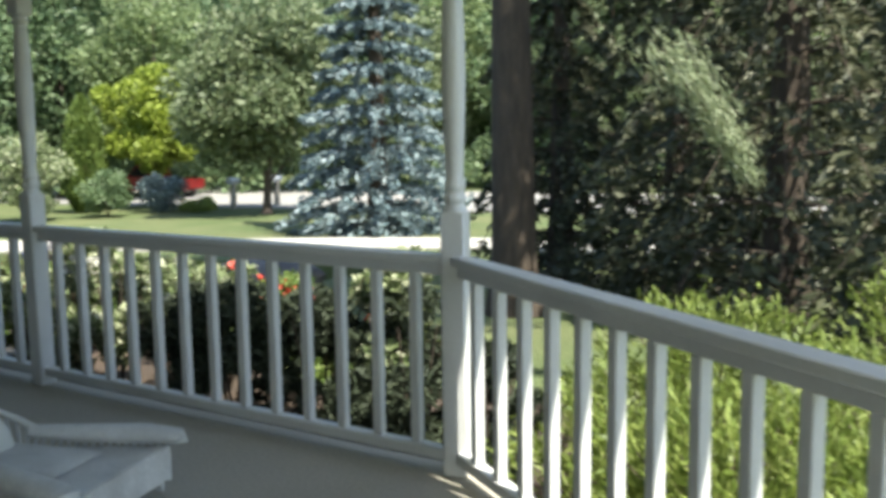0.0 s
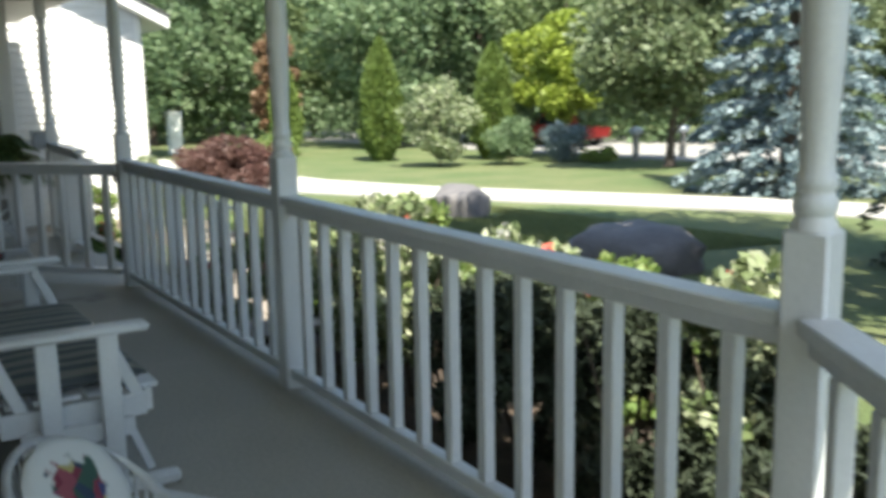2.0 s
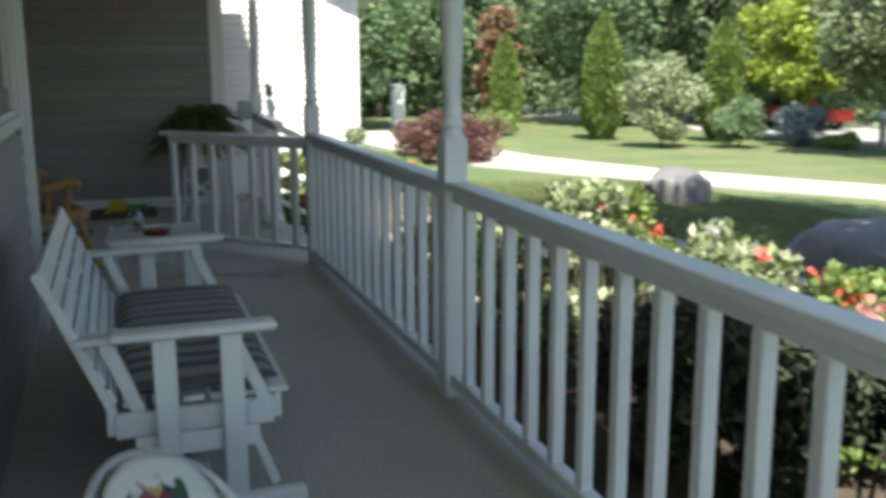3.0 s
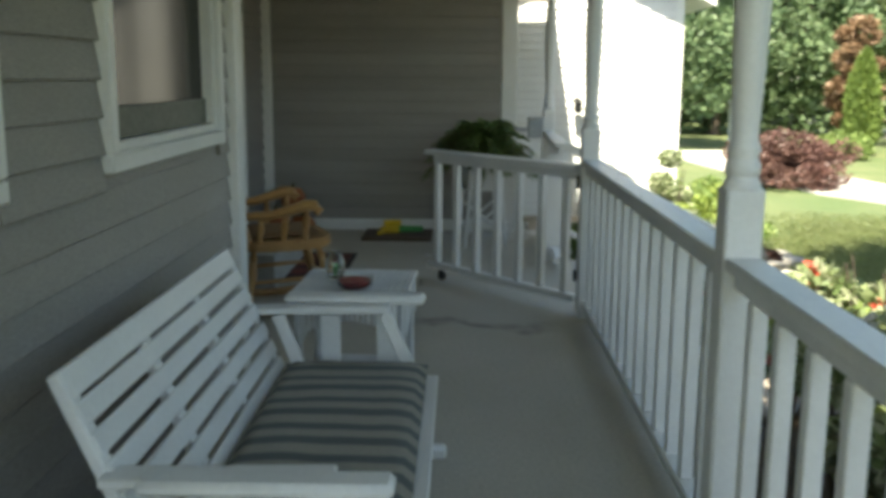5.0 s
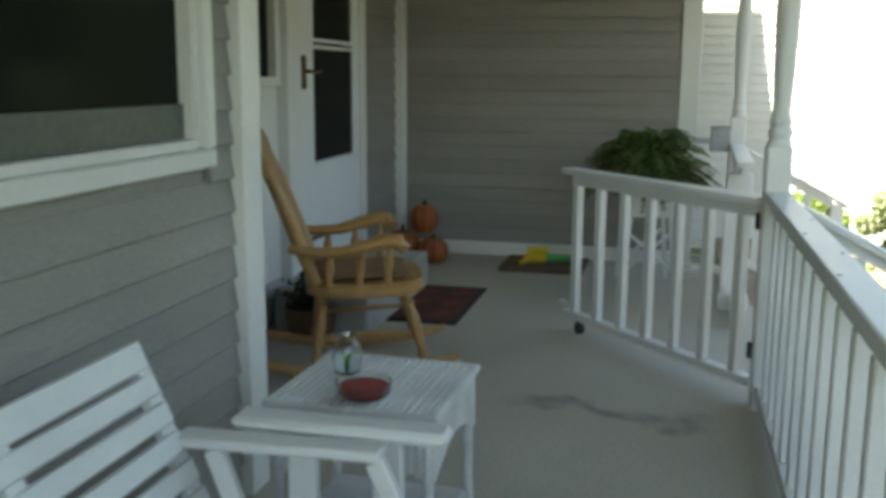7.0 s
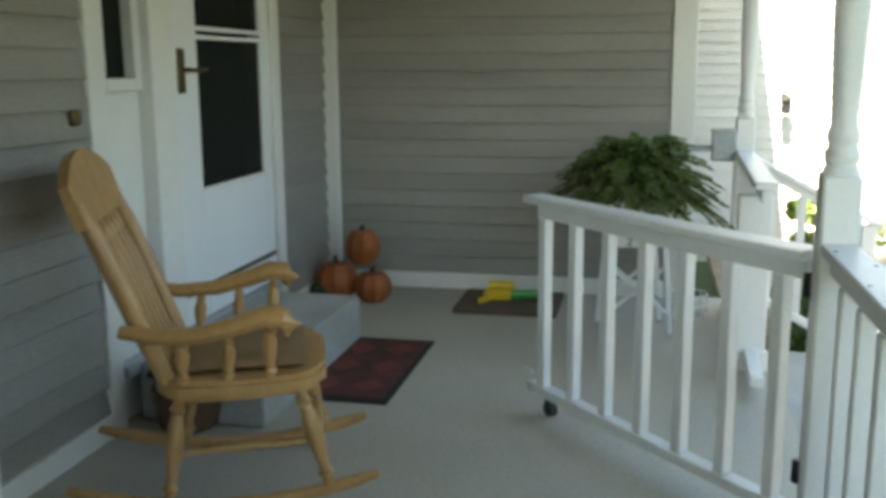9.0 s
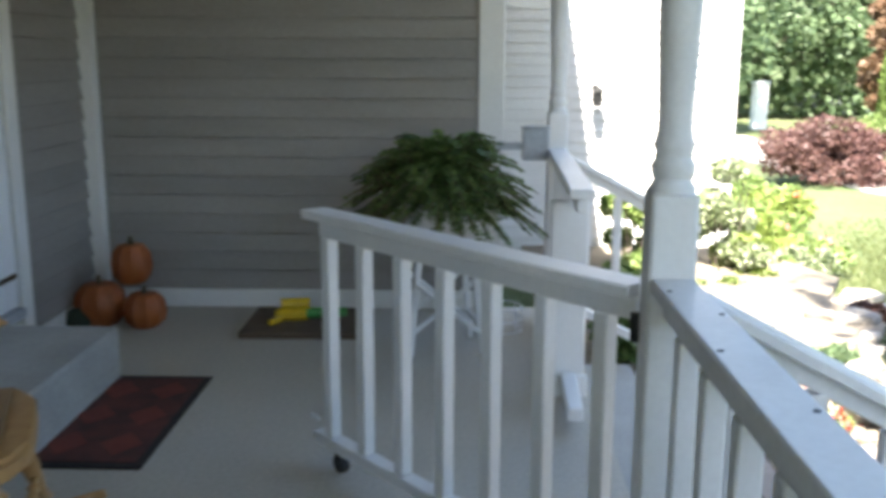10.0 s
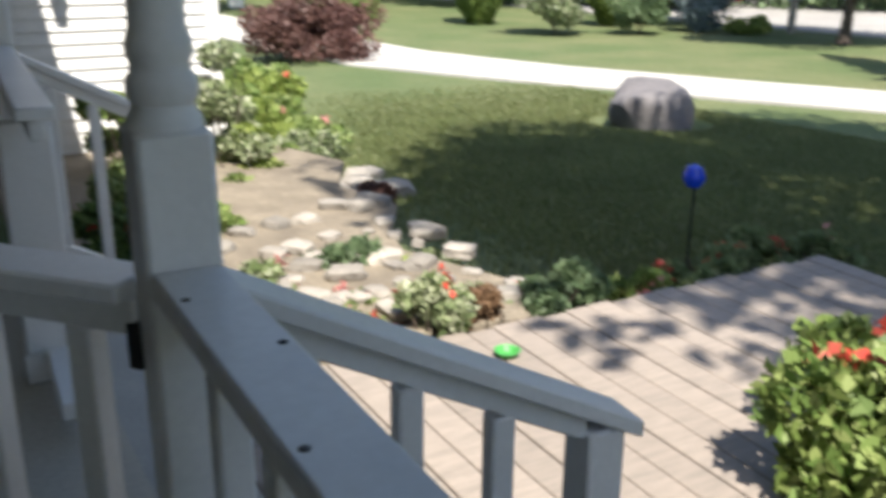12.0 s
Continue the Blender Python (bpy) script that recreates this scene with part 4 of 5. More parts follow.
for (x, y, h, r, s) in ((6.6, -0.9, 9.5, 2.7, 1), (4.4, -3.0, 9.0, 2.4, 2), (8.6, 0.6, 8.5, 2.2, 3), (3.2, -6.0, 9.0, 2.6, 4), (10.0, -3.0, 10, 3.0, 5), (9.6, 2.6, 8.0, 2.0, 7), (12.5, -0.6, 10.5, 3.2, 8)):
    conifer("hemlock", *lay(x, y), h, r, L_HEMLOCK, "dark drooping hemlock beside the porch", tiers=17, per=11, blades_per=105, size=0.18, droop=0.5, seed=40 + s, bare=0.3, wob=0.22)
rg = np.random.default_rng(77)
# bough that hangs in the sun; its paler needle colour carries that light
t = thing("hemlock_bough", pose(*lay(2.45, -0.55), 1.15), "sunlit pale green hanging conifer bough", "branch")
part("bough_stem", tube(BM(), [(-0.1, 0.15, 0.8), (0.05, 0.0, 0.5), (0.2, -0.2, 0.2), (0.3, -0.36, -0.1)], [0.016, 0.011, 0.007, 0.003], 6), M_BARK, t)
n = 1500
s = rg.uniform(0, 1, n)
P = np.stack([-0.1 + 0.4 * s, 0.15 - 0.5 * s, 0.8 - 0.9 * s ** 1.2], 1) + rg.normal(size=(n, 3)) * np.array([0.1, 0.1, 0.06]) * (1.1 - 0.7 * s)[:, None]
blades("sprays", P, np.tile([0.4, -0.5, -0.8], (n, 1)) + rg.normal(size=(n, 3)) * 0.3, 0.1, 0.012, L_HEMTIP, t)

# planting along the rails
for i, (x, y, r, h) in enumerate(((0.62, 0.55, 0.48, 1.12), (0.66, 1.15, 0.48, 1.16), (0.64, 1.75, 0.48, 1.14), (0.66, 2.3, 0.44, 1.08), (0.60, 0.1, 0.42, 0.9))):
    bush("yew", *lay(x, y), r, h, L_HEDGE, 6500, 0.07, "clipped dark yew close to the rail", group="yew hedge", seed=60 + i, aspect=0.3)
bush("variegated_shrub", 1.18, 1.14, 0.42, 1.1, L_VARI, 2400, 0.075, "cream-edged leafy shrub at the porch corner", seed=66, base=0.4, flowers=L_REDFL, fl_n=5, fl_size=0.05)
for i, (x, y, r, h, m, f, fn) in enumerate(((0.85, 2.95, 0.42, 1.3, L_VARI, L_WHITEFL, 14), (0.75, 3.6, 0.42, 1.08, L_VARI, L_REDFL, 4), (1.0, 3.5, 0.42, 1.36, L_VARI, None, 0), (0.8, 4.3, 0.45, 1.15, L_HOSTA, L_PINKFL, 10),
                                             (1.15, 4.2, 0.42, 1.25, L_VARI, L_REDFL, 3), (1.3, 2.4, 0.45, 1.1, L_VARI, L_REDFL, 4), (1.5, 1.8, 0.42, 0.85, L_HOSTA, L_PINKFL, 12), (1.45, 1.1, 0.4, 0.85, L_HOSTA, L_REDFL, 8),
                                             (1.9, 2.3, 0.45, 0.85, L_HOSTA, L_REDFL, 6), (1.9, 3.2, 0.5, 0.92, L_VARI, L_WHITEFL, 8), (1.75, 4.2, 0.45, 1.0, L_HOSTA, L_REDFL, 10), (0.5, 4.85, 0.3, 0.8, L_OAKLEAF, L_REDFL, 6))):
    bush("flowering_plant", *lay(x, y), r, h, m, 1500, 0.085, "leafy border plant with " + ("coral red" if f is L_REDFL else "white" if f is L_WHITEFL else "pink" if f is L_PINKFL else "cream") + (" flowers" if f else " edged leaves"), "plant", "border plants", seed=70 + i, flowers=f, fl_n=fn, fl_size=0.06)
for i, (x, y, r, h) in enumerate(((0.35, -0.75, 0.55, 0.85), (-0.25, -1.25, 0.6, 0.95), (-0.85, -1.95, 0.65, 1.0), (0.35, -1.75, 0.7, 1.1), (1.1, -0.9, 0.65, 1.05), (-1.5, -2.7, 0.65, 1.0), (-0.3, -2.9, 0.75, 1.15), (1.5, -2.2, 0.8, 1.3))):
    rg = np.random.default_rng(90 + i)
    t = thing("juniper", pose(*lay(x, y), GZ), "feathery gold-green juniper beside the angled rail", "shrub", "junipers")
    bm = BM()
    P, D = [], []
    for k in range(34):
        a = k * 2.4 + rg.uniform(-0.3, 0.3)
        e = rg.uniform(0.5, 1.25)
        tip = np.array([math.cos(a) * r * math.cos(e) * 1.4, math.sin(a) * r * math.cos(e) * 1.4, h * math.sin(e)])
        tube(bm, [(0, 0, 0.02), tuple(tip * 0.55 + np.array([0, 0, 0.06])), tuple(tip * np.array([1, 1, 0.92]))], [0.01, 0.007, 0.003], 4)
        n = 210
        s = rg.uniform(0.2, 1.0, n)
        p = tip[None, :] * s[:, None] + np.array([0, 0, 1])[None, :] * (0.1 * np.sin(s * 3))[:, None] * h + rg.normal(size=(n, 3)) * 0.045
        P.append(p)
        D.append(np.tile(tip / np.linalg.norm(tip), (n, 1)) + rg.normal(size=(n, 3)) * 0.45)
    tagged(part("stem", bm, M_BARK, t), kind="stuff")
    P = np.concatenate(P)
    P[:, 2] = np.abs(P[:, 2]) + 0.01
    blades("foliage", P, np.concatenate(D), 0.062, 0.016, L_JUNIPER, t)

# bed by the garage, stones, and plants round the deck
bush("variegated_shrub", 1.85, 12.1, 0.45, 1.5, L_VARI, 3200, 0.07, "cream-leaved shrub at the garage corner", seed=120)
bush("green_shrub", 1.05, 12.0, 0.4, 1.25, L_HOSTA, 2600, 0.08, "bright green shrub against the garage", seed=121)
bush("green_shrub", 0.9, 10.9, 0.4, 0.7, L_HOSTA, 2000, 0.09, "bright green shrub in the bed", seed=122)
bush("green_shrub", 0.6, 9.6, 0.4, 0.75, L_FERN, 2200, 0.09, "green leafy plant beside the stair rail", seed=123, flowers=L_REDFL, fl_n=6)
for i, (x, y, r, h, m, f) in enumerate(((2.0, 11.6, 0.6, 0.5, L_HOSTA, None), (2.8, 12.6, 0.7, 0.65, L_JUNIPER, None), (3.4, 14.0, 0.8, 0.7, L_HOSTA, L_PINKFL), (4.4, 16.0, 0.8, 0.6, L_JUNIPER, L_REDFL), (2.2, 13.5, 0.8, 0.8, L_HOSTA, None),
                                         (3.2, 16.8, 1.0, 1.0, L_HOSTA, None), (2.45, 4.6, 0.36, 0.55, L_HOSTA, L_REDFL), (5.0, 17.8, 0.9, 0.6, L_HOSTA, None), (1.7, 12.3, 0.7, 0.8, L_FERN, None))):
    bush("perennial", *lay(x, y), r, h, m, int(1300 + 900 * r), 0.09 if r < 0.5 else 0.12, "mounded perennial with " + ("coral flowers" if f is L_REDFL else "pink flowers" if f is L_PINKFL else "plain green leaves"), "plant", "perennials", seed=130 + i, flowers=f, fl_n=4, fl_size=0.06)
for i, (x, y, r, h, m, f) in enumerate(((1.16, 9.1, 0.3, 0.42, L_VARI, L_PINKFL), (1.42, 8.7, 0.24, 0.3, L_HOSTA, L_PINKFL), (1.76, 9.3, 0.32, 0.36, L_DEEP, None), (1.7, 8.22, 0.24, 0.42, L_VARI, L_REDFL), (1.97, 8.14, 0.2, 0.34, L_RUST, None),
                                         (2.4, 8.24, 0.32, 0.4, L_DEEP, None), (2.95, 8.16, 0.26, 0.3, L_HOSTA, L_PINKFL), (3.42, 8.16, 0.28, 0.42, L_OAKLEAF, L_REDFL), (3.85, 8.18, 0.3, 0.42, L_OAKLEAF, L_REDFL), (4.3, 8.1, 0.3, 0.4, L_OAKLEAF, L_PINKFL),
                                         (2.25, 12.3, 0.42, 0.5, L_HOSTA, None), (2.9, 13.2, 0.45, 0.5, L_VARI, None), (1.6, 11.3, 0.36, 0.5, L_HOSTA, None), (3.5, 14.6, 0.55, 0.5, L_HOSTA, L_PINKFL), (1.25, 10.3, 0.34, 0.5, L_HOSTA, L_REDFL), (1.9, 11.9, 0.4, 0.75, L_JUNIPER, None),
                                         (2.2, 10.2, 0.26, 0.3, L_RUST, L_PINKFL), (2.75, 11.3, 0.3, 0.3, L_MAPLE, None))):
    bush("bed_plant", x, y, r, h, m, int(1300 + 900 * r), 0.08, "leafy plant among the stones with " + ("coral flowers" if f is L_REDFL else "pink flowers" if f is L_PINKFL else "plain leaves"), "plant", "bed plants", seed=180 + i, flowers=f, fl_n=5, fl_size=0.055)
bush("red_geranium", 2.3, 6.2, 0.5, 0.44, L_HOSTA, 4200, 0.085, "lush plant with coral red flowers beside the deck", "plant", seed=160, flowers=L_REDFL, fl_n=26, fl_size=0.06, z=-0.40)


lp = random.Random(21)
for i in range(34):
    x, y = lp.uniform(0.95, 2.5), lp.uniform(8.2, 9.6)
    f = (L_REDFL, L_PINKFL, None, L_WHITEFL)[i % 4]
    bush("ground_cover", x, y, lp.uniform(0.15, 0.28), lp.uniform(0.14, 0.28), (L_HOSTA, L_FERN, L_VARI, L_JUNIPER)[(i * 3) % 4], 500, 0.05,
         "small low plant in the gravel bed" + (" with coral flowers" if f is L_REDFL else " with pink flowers" if f is L_PINKFL else " with white flowers" if f else ""), "plant", "ground cover", seed=300 + i, flowers=f, fl_n=4, fl_size=0.035, stems=3)


def boulder(name, x, y, sx, sy, sz, label, seed, mat, category="boulder", group="", z=None, sub=3, boxy=0.75):
    bm = BM()
    bmesh.ops.create_icosphere(bm, subdivisions=sub, radius=1.0)
    for v in bm.verts:
        p = v.co.copy()
        k = 1 + 0.28 * noise.noise(p * 1.3 + Vector((seed * 3.1, 0, 0))) + 0.1 * noise.noise(p * 3.2 + Vector((0, seed, 0)))
        q = Vector([math.copysign(abs(c) ** boxy, c) for c in p]) * k
        v.co = Vector((q.x * sx, q.y * sy, max(q.z, -0.55) * sz + sz * 0.5))
    return solo(name, bm, mat, label, category, "", group, pose(x, y, gz(x, y) - 0.02 if z is None else z, 0, 0, seed * 47.0))


boulder("boulder", 8.95, 15.0, 0.74, 0.6, 0.42, "large rounded grey granite boulder beside the drive", 1, M_ROCK)
boulder("boulder", 6.3, 7.2, 0.85, 0.6, 0.36, "broad grey granite boulder in the shade", 2, M_ROCK)
rk = random.Random(9)
LINE = [(1.2, 9.2), (1.55, 9.7), (1.85, 10.4), (2.2, 11.2), (2.7, 12.1), (3.2, 13.0)]
for i in range(64):
    f = i / 63 * (len(LINE) - 1)
    k = min(int(f), len(LINE) - 2)
    x = LINE[k][0] + (LINE[k + 1][0] - LINE[k][0]) * (f - k) + rk.uniform(-0.4, 0.5)
    y = LINE[k][1] + (LINE[k + 1][1] - LINE[k][1]) * (f - k) + rk.uniform(-0.2, 0.2)
    s = rk.uniform(0.1, 0.24)
    boulder("edging_stone", x, y, s * 1.1, s * 0.8, s * 0.42, "pale rough limestone edging the bed", 10 + i, M_STONE, "stone", "edging stones", sub=2, boxy=0.45)

for i in range(60):
    x, y = rk.uniform(0.85, 2.4), rk.uniform(8.3, 10.4)
    s = rk.uniform(0.04, 0.12)
    boulder("bed_stone", x, y, s, s * 0.75, s * 0.4, "small pale rough stone lying in the bed", 80 + i, M_STONE, "stone", "bed stones", z=GZ + 0.045, sub=2, boxy=0.45)

# ball on a stake, toys and posts outdoors
t = thing("garden_ball", pose(3.72, 8.64, gz(3.72, 8.64)), "cobalt blue garden ball on a dark stake", "ornament")
part("stake", tube(BM(), [(0, 0, 0), (0.01, 0, 0.66)], 0.008, 8), M_IRON, t)
part("ball", lathe(BM(), [(0.005, 0.65), (0.045, 0.665), (0.068, 0.71), (0.068, 0.74), (0.045, 0.785), (0.005, 0.80)], 16), M_BLUE, t, "cobalt blue glossy ball")
t = thing("plant_saucer", pose(1.78, 7.66, -0.398), "small bright green plastic dish on the deck", "dish")
part("dish", lathe(BM(), [(0.035, 0.0), (0.06, 0.03), (0.055, 0.03), (0.03, 0.008)], 16), M_GREENP, t)
for x, y in (out(18.6, 16.6), out(20.4, 16.2)):
    t = thing("mailbox", pose(x, y, gz(x, y)), "roadside mailbox on a square wooden post", "mailbox", "mailboxes")
    part("post", box(BM(), (-0.1, -0.1, 0), (0.1, 0.1, 1.05), 0.01), M_STONE, t)
    bm = BM()
    tube(bm, [(-0.25, 0, 1.2), (0.25, 0, 1.2)], 0.15, 12)
    part("box_shell", bm, M_SILVER, t)
    part("flag", box(BM(), (-0.02, 0.155, 1.25), (0.02, 0.165, 1.4), 0.002), M_RED_CAR, t)
t = thing("gate_pillar", pose(12.7, 47.3, gz(12.7, 47.3)), "square white pillar beside the drive", "pillar")
part("shaft", box(BM(), (-0.3, -0.3, 0), (0.3, 0.3, 2.05), 0.02), M_TRIM, t)
part("cap", box(BM(), (-0.36, -0.36, 2.05), (0.36, 0.36, 2.15), 0.02), M_TRIM, t)


def vehicle(name, m, paint, label, truck):
    """A car or pickup, nose along +x: shell, cab with glass, wheels and lights."""
    v = thing(name, m, label, "truck" if truck else "car")
    L, W = (5.0, 1.85) if truck else (4.5, 1.75)
    side = [(-L / 2, 0.45), (-L / 2, 0.95), (-0.45 * L / 2, 1.0), (L * 0.2, 1.02), (L * 0.46, 0.92), (L / 2, 0.75), (L / 2, 0.42), (L * 0.38, 0.36), (-L * 0.42, 0.36)]

    def extrude(sec, w0, w1, mat, nm, label=""):
        bm = BM()
        zm = max(z for _, z in sec)
        zl = min(z for _, z in sec)
        a = [bm.verts.new((x, -(w0 + (w1 - w0) * (z - zl) / (zm - zl)) / 2, z)) for x, z in sec]
        b = [bm.verts.new((x, (w0 + (w1 - w0) * (z - zl) / (zm - zl)) / 2, z)) for x, z in sec]
        n = len(sec)
        for k in range(n):
            bm.faces.new([a[k], a[(k + 1) % n], b[(k + 1) % n], b[k]])
        bm.faces.new(a)
        bm.faces.new(b)
        bmesh.ops.bevel(bm, geom=bm.edges[:], offset=0.04, segments=2, affect="EDGES")
        return part(nm, bm, mat, v, label)
    extrude(side, W, W * 0.96, paint, "body")
    cab = [(-0.35, 1.0), (-0.25, 1.62), (0.75, 1.66), (1.25, 1.02)] if truck else [(-1.9, 0.98), (-1.3, 1.42), (0.5, 1.45), (1.2, 1.0)]
    extrude(cab, W * 0.95, W * 0.78, paint, "cab")
    win = [(x * 0.9 + 0.04, 1.06 + (z - 1.0) * 0.8) for x, z in cab]
    extrude(win, W * 0.965, W * 0.83, M_PANE, "side_glass", "dark window glass")
    for sx in (-L * 0.3, L * 0.32):
        for sy in (-W / 2 + 0.08, W / 2 - 0.08):
            bm = BM()
            tube(bm, [(sx, sy - 0.11, 0.36), (sx, sy + 0.11, 0.36)], 0.36, 20)
            w = part("wheel", bm, M_BLACK, v)
            bm = BM()
            tube(bm, [(sx, sy - 0.12, 0.36), (sx, sy + 0.12, 0.36)], 0.2, 14)
            part("rim", bm, M_CHROME, w)
    part("bumper", box(BM(), (L / 2 - 0.02, -W / 2 + 0.05, 0.42), (L / 2 + 0.1, W / 2 - 0.05, 0.6), 0.03), M_CHROME, v)
    for sy in (-0.65, 0.65):
        part("headlight", box(BM(), (L / 2 - 0.06, sy - 0.14, 0.64), (L / 2 + 0.015, sy + 0.14, 0.78), 0.02), M_CHROME, v)
    return v


vehicle("pickup_truck", pose(30.4, 37.9, gz(30.4, 37.9) + 0.03, 0, 0, 97), M_RED_CAR, "red pickup truck on the street", True)
vehicle("parked_car", pose(21.0, 60.5, gz(21.0, 60.5), 0, 0, 160), M_SILVER, "silver car parked up the drive", False)


def lawn_blades():
    rg = np.random.default_rng(8)
    n = 190000
    x, y = rg.uniform(2.4, 11.5, n), rg.uniform(8.1, 21.0, n)
    keep = (rg.uniform(0, 1, n) < np.clip((x - 2.6 - 0.05 * (y - 8) - 0.3 * np.clip(y - 12.5, 0, 9)) / 1.2, 0, 1)) & ((x > 4.9) | (y > 8.4)) & (np.hypot(x - 8.95, y - 15.0) > 0.9) & (rg.uniform(0, 1, n) < np.clip((20.5 - y) / 7, 0, 1)) & (x < 10.6)
    x, y = x[keep], y[keep]
    z = np.array([gz(a, b) for a, b in zip(x, y)]) + 0.01
    P = np.stack([x, y, z], 1)
    g = blades("grass", P, np.tile([0.0, 0.0, 1.0], (len(P), 1)) + rg.normal(size=(len(P), 3)) * 0.5, 0.085, 0.016, L_GRASS)
    tagged(g, "short mown grass blades of the lawn", "grass", "", "stuff")


lawn_blades()

# ---- things on the porch ----
def striped(name):
    m, nt, p = nodes_of(name)
    geo = nt.nodes.new("ShaderNodeNewGeometry")
    wv = nt.nodes.new("ShaderNodeTexWave")
    wv.bands_direction = "Y"
    wv.inputs["Scale"].default_value = 2.9
    wv.inputs["Distortion"].default_value = 0.7
    wv.inputs["Detail"].default_value = 1.0
    nt.links.new(geo.outputs["Position"], wv.inputs["Vector"])
    col = blend(nt, remap(nt, wv.outputs["Fac"], 0.35, 0.6), (0.10, 0.115, 0.12), (0.30, 0.29, 0.25))
    fine = wear(nt, 140, 2)
    col = blend(nt, remap(nt, fine, 0.3, 0.7, 0, 0.35), col, (0.10, 0.10, 0.10))
    nt.links.new(col, p.inputs["Base Color"])
    p.inputs["Roughness"].default_value = 0.95
    b = nt.nodes.new("ShaderNodeBump")
    b.inputs["Strength"].default_value = 0.3
    b.inputs["Distance"].default_value = 0.003
    nt.links.new(fine, b.inputs["Height"])
    nt.links.new(b.outputs[0], p.inputs["Normal"])
    return m


def floral(name):
    """Printed cotton: a bouquet in the middle of a pale cloth."""
    m, nt, p = nodes_of(name)
    tc = nt.nodes.new("ShaderNodeTexCoord")
    ln = nt.nodes.new("ShaderNodeVectorMath")
    ln.operation = "LENGTH"
    nt.links.new(tc.outputs["Object"], ln.inputs[0])
    vo = nt.nodes.new("ShaderNodeTexVoronoi")
    vo.inputs["Scale"].default_value = 17
    nt.links.new(tc.outputs["Object"], vo.inputs["Vector"])
    ramp = nt.nodes.new("ShaderNodeValToRGB")
    ramp.color_ramp.interpolation = "CONSTANT"
    els = ramp.color_ramp.elements
    for k in range(5):
        els.new(0.5)
    for e, (pos, c) in zip(els, ((0, (0.18, 0.035, 0.06)), (0.2, (0.03, 0.05, 0.09)), (0.4, (0.25, 0.07, 0.09)), (0.55, (0.04, 0.09, 0.07)), (0.68, (0.20, 0.05, 0.10)), (0.82, (0.35, 0.30, 0.12)), (0.93, (0.05, 0.06, 0.16)))):
        e.position = pos
        e.color = (*c, 1)
    sep = nt.nodes.new("ShaderNodeSeparateColor")
    nt.links.new(vo.outputs["Color"], sep.inputs[0])
    nt.links.new(sep.outputs[0], ramp.inputs[0])
    nz = nt.nodes.new("ShaderNodeTexNoise")
    nz.inputs["Scale"].default_value = 14
    nt.links.new(tc.outputs["Object"], nz.inputs["Vector"])
    add = nt.nodes.new("ShaderNodeMath")
    add.operation = "MULTIPLY_ADD"
    nt.links.new(nz.outputs["Fac"], add.inputs[0])
    add.inputs[1].default_value = 0.16
    nt.links.new(ln.outputs["Value"], add.inputs[2])
    col = blend(nt, remap(nt, add.outputs[0], 0.215, 0.235), ramp.outputs[0], (0.60, 0.61, 0.60))
    nt.links.new(col, p.inputs["Base Color"])
    p.inputs["Roughness"].default_value = 0.9
    return m


M_STRIPE = striped("grey_striped_cotton")
M_FLORAL = floral("floral_cotton")
M_TAN = surface("tan_seat_pad", (0.27, 0.16, 0.075), (0.20, 0.12, 0.055), 0.9, 8, 110, 0.4)


def pad(sx, sy, sz, nx=18, ny=18, puff=0.5, tufts=0):
    """A stuffed cushion, flat below, rounded above."""
    bm = BM()
    top, bot = [], []
    for i in range(nx + 1):
        rt, rb = [], []
        for j in range(ny + 1):
            u, v = 2 * i / nx - 1, 2 * j / ny - 1
            e = max(0.0, (1 - u ** 6) * (1 - v ** 6)) ** puff
            t = 1.0
            if tufts:
                t -= 0.16 * abs(math.cos((v + 1) * tufts * math.pi / 2)) ** 8
            rip = 0.04 * noise.noise(Vector((u * 3, v * 3, sx)))
            rt.append(bm.verts.new((u * sx / 2, v * sy / 2, sz * (0.5 + 0.5 * e * t + rip))))
            rb.append(bm.verts.new((u * sx / 2, v * sy / 2, sz * (0.45 - 0.45 * e))))
        top.append(rt)
        bot.append(rb)
    for g in (top, bot):
        for i in range(nx):
            for j in range(ny):
                bm.faces.new([g[i][j], g[i + 1][j], g[i + 1][j + 1], g[i][j + 1]])
    for i in range(nx):
        bm.faces.new([top[i][0], top[i + 1][0], bot[i + 1][0], bot[i][0]])
        bm.faces.new([top[i][ny], top[i + 1][ny], bot[i + 1][ny], bot[i][ny]])
    for j in range(ny):
        bm.faces.new([top[0][j], top[0][j + 1], bot[0][j + 1], bot[0][j]])
        bm.faces.new([top[nx][j], top[nx][j + 1], bot[nx][j + 1], bot[nx][j]])
    return bm


def plank_between(bm, a, b, w, t, up=(0, 0, 1), bev=0.005):
    """A board from a to b: w wide across, t thick along up."""
    a, b = Vector(a), Vector(b)
    d = b - a
    L = d.length
    d.normalize()
    side = Vector(up).cross(d).normalized()
    u = d.cross(side)
    m = Matrix(((d.x, side.x, u.x, a.x), (d.y, side.y, u.y, a.y), (d.z, side.z, u.z, a.z), (0, 0, 0, 1)))
    return box(bm, (0, -w / 2, -t / 2), (L, w / 2, t / 2), bev, m)


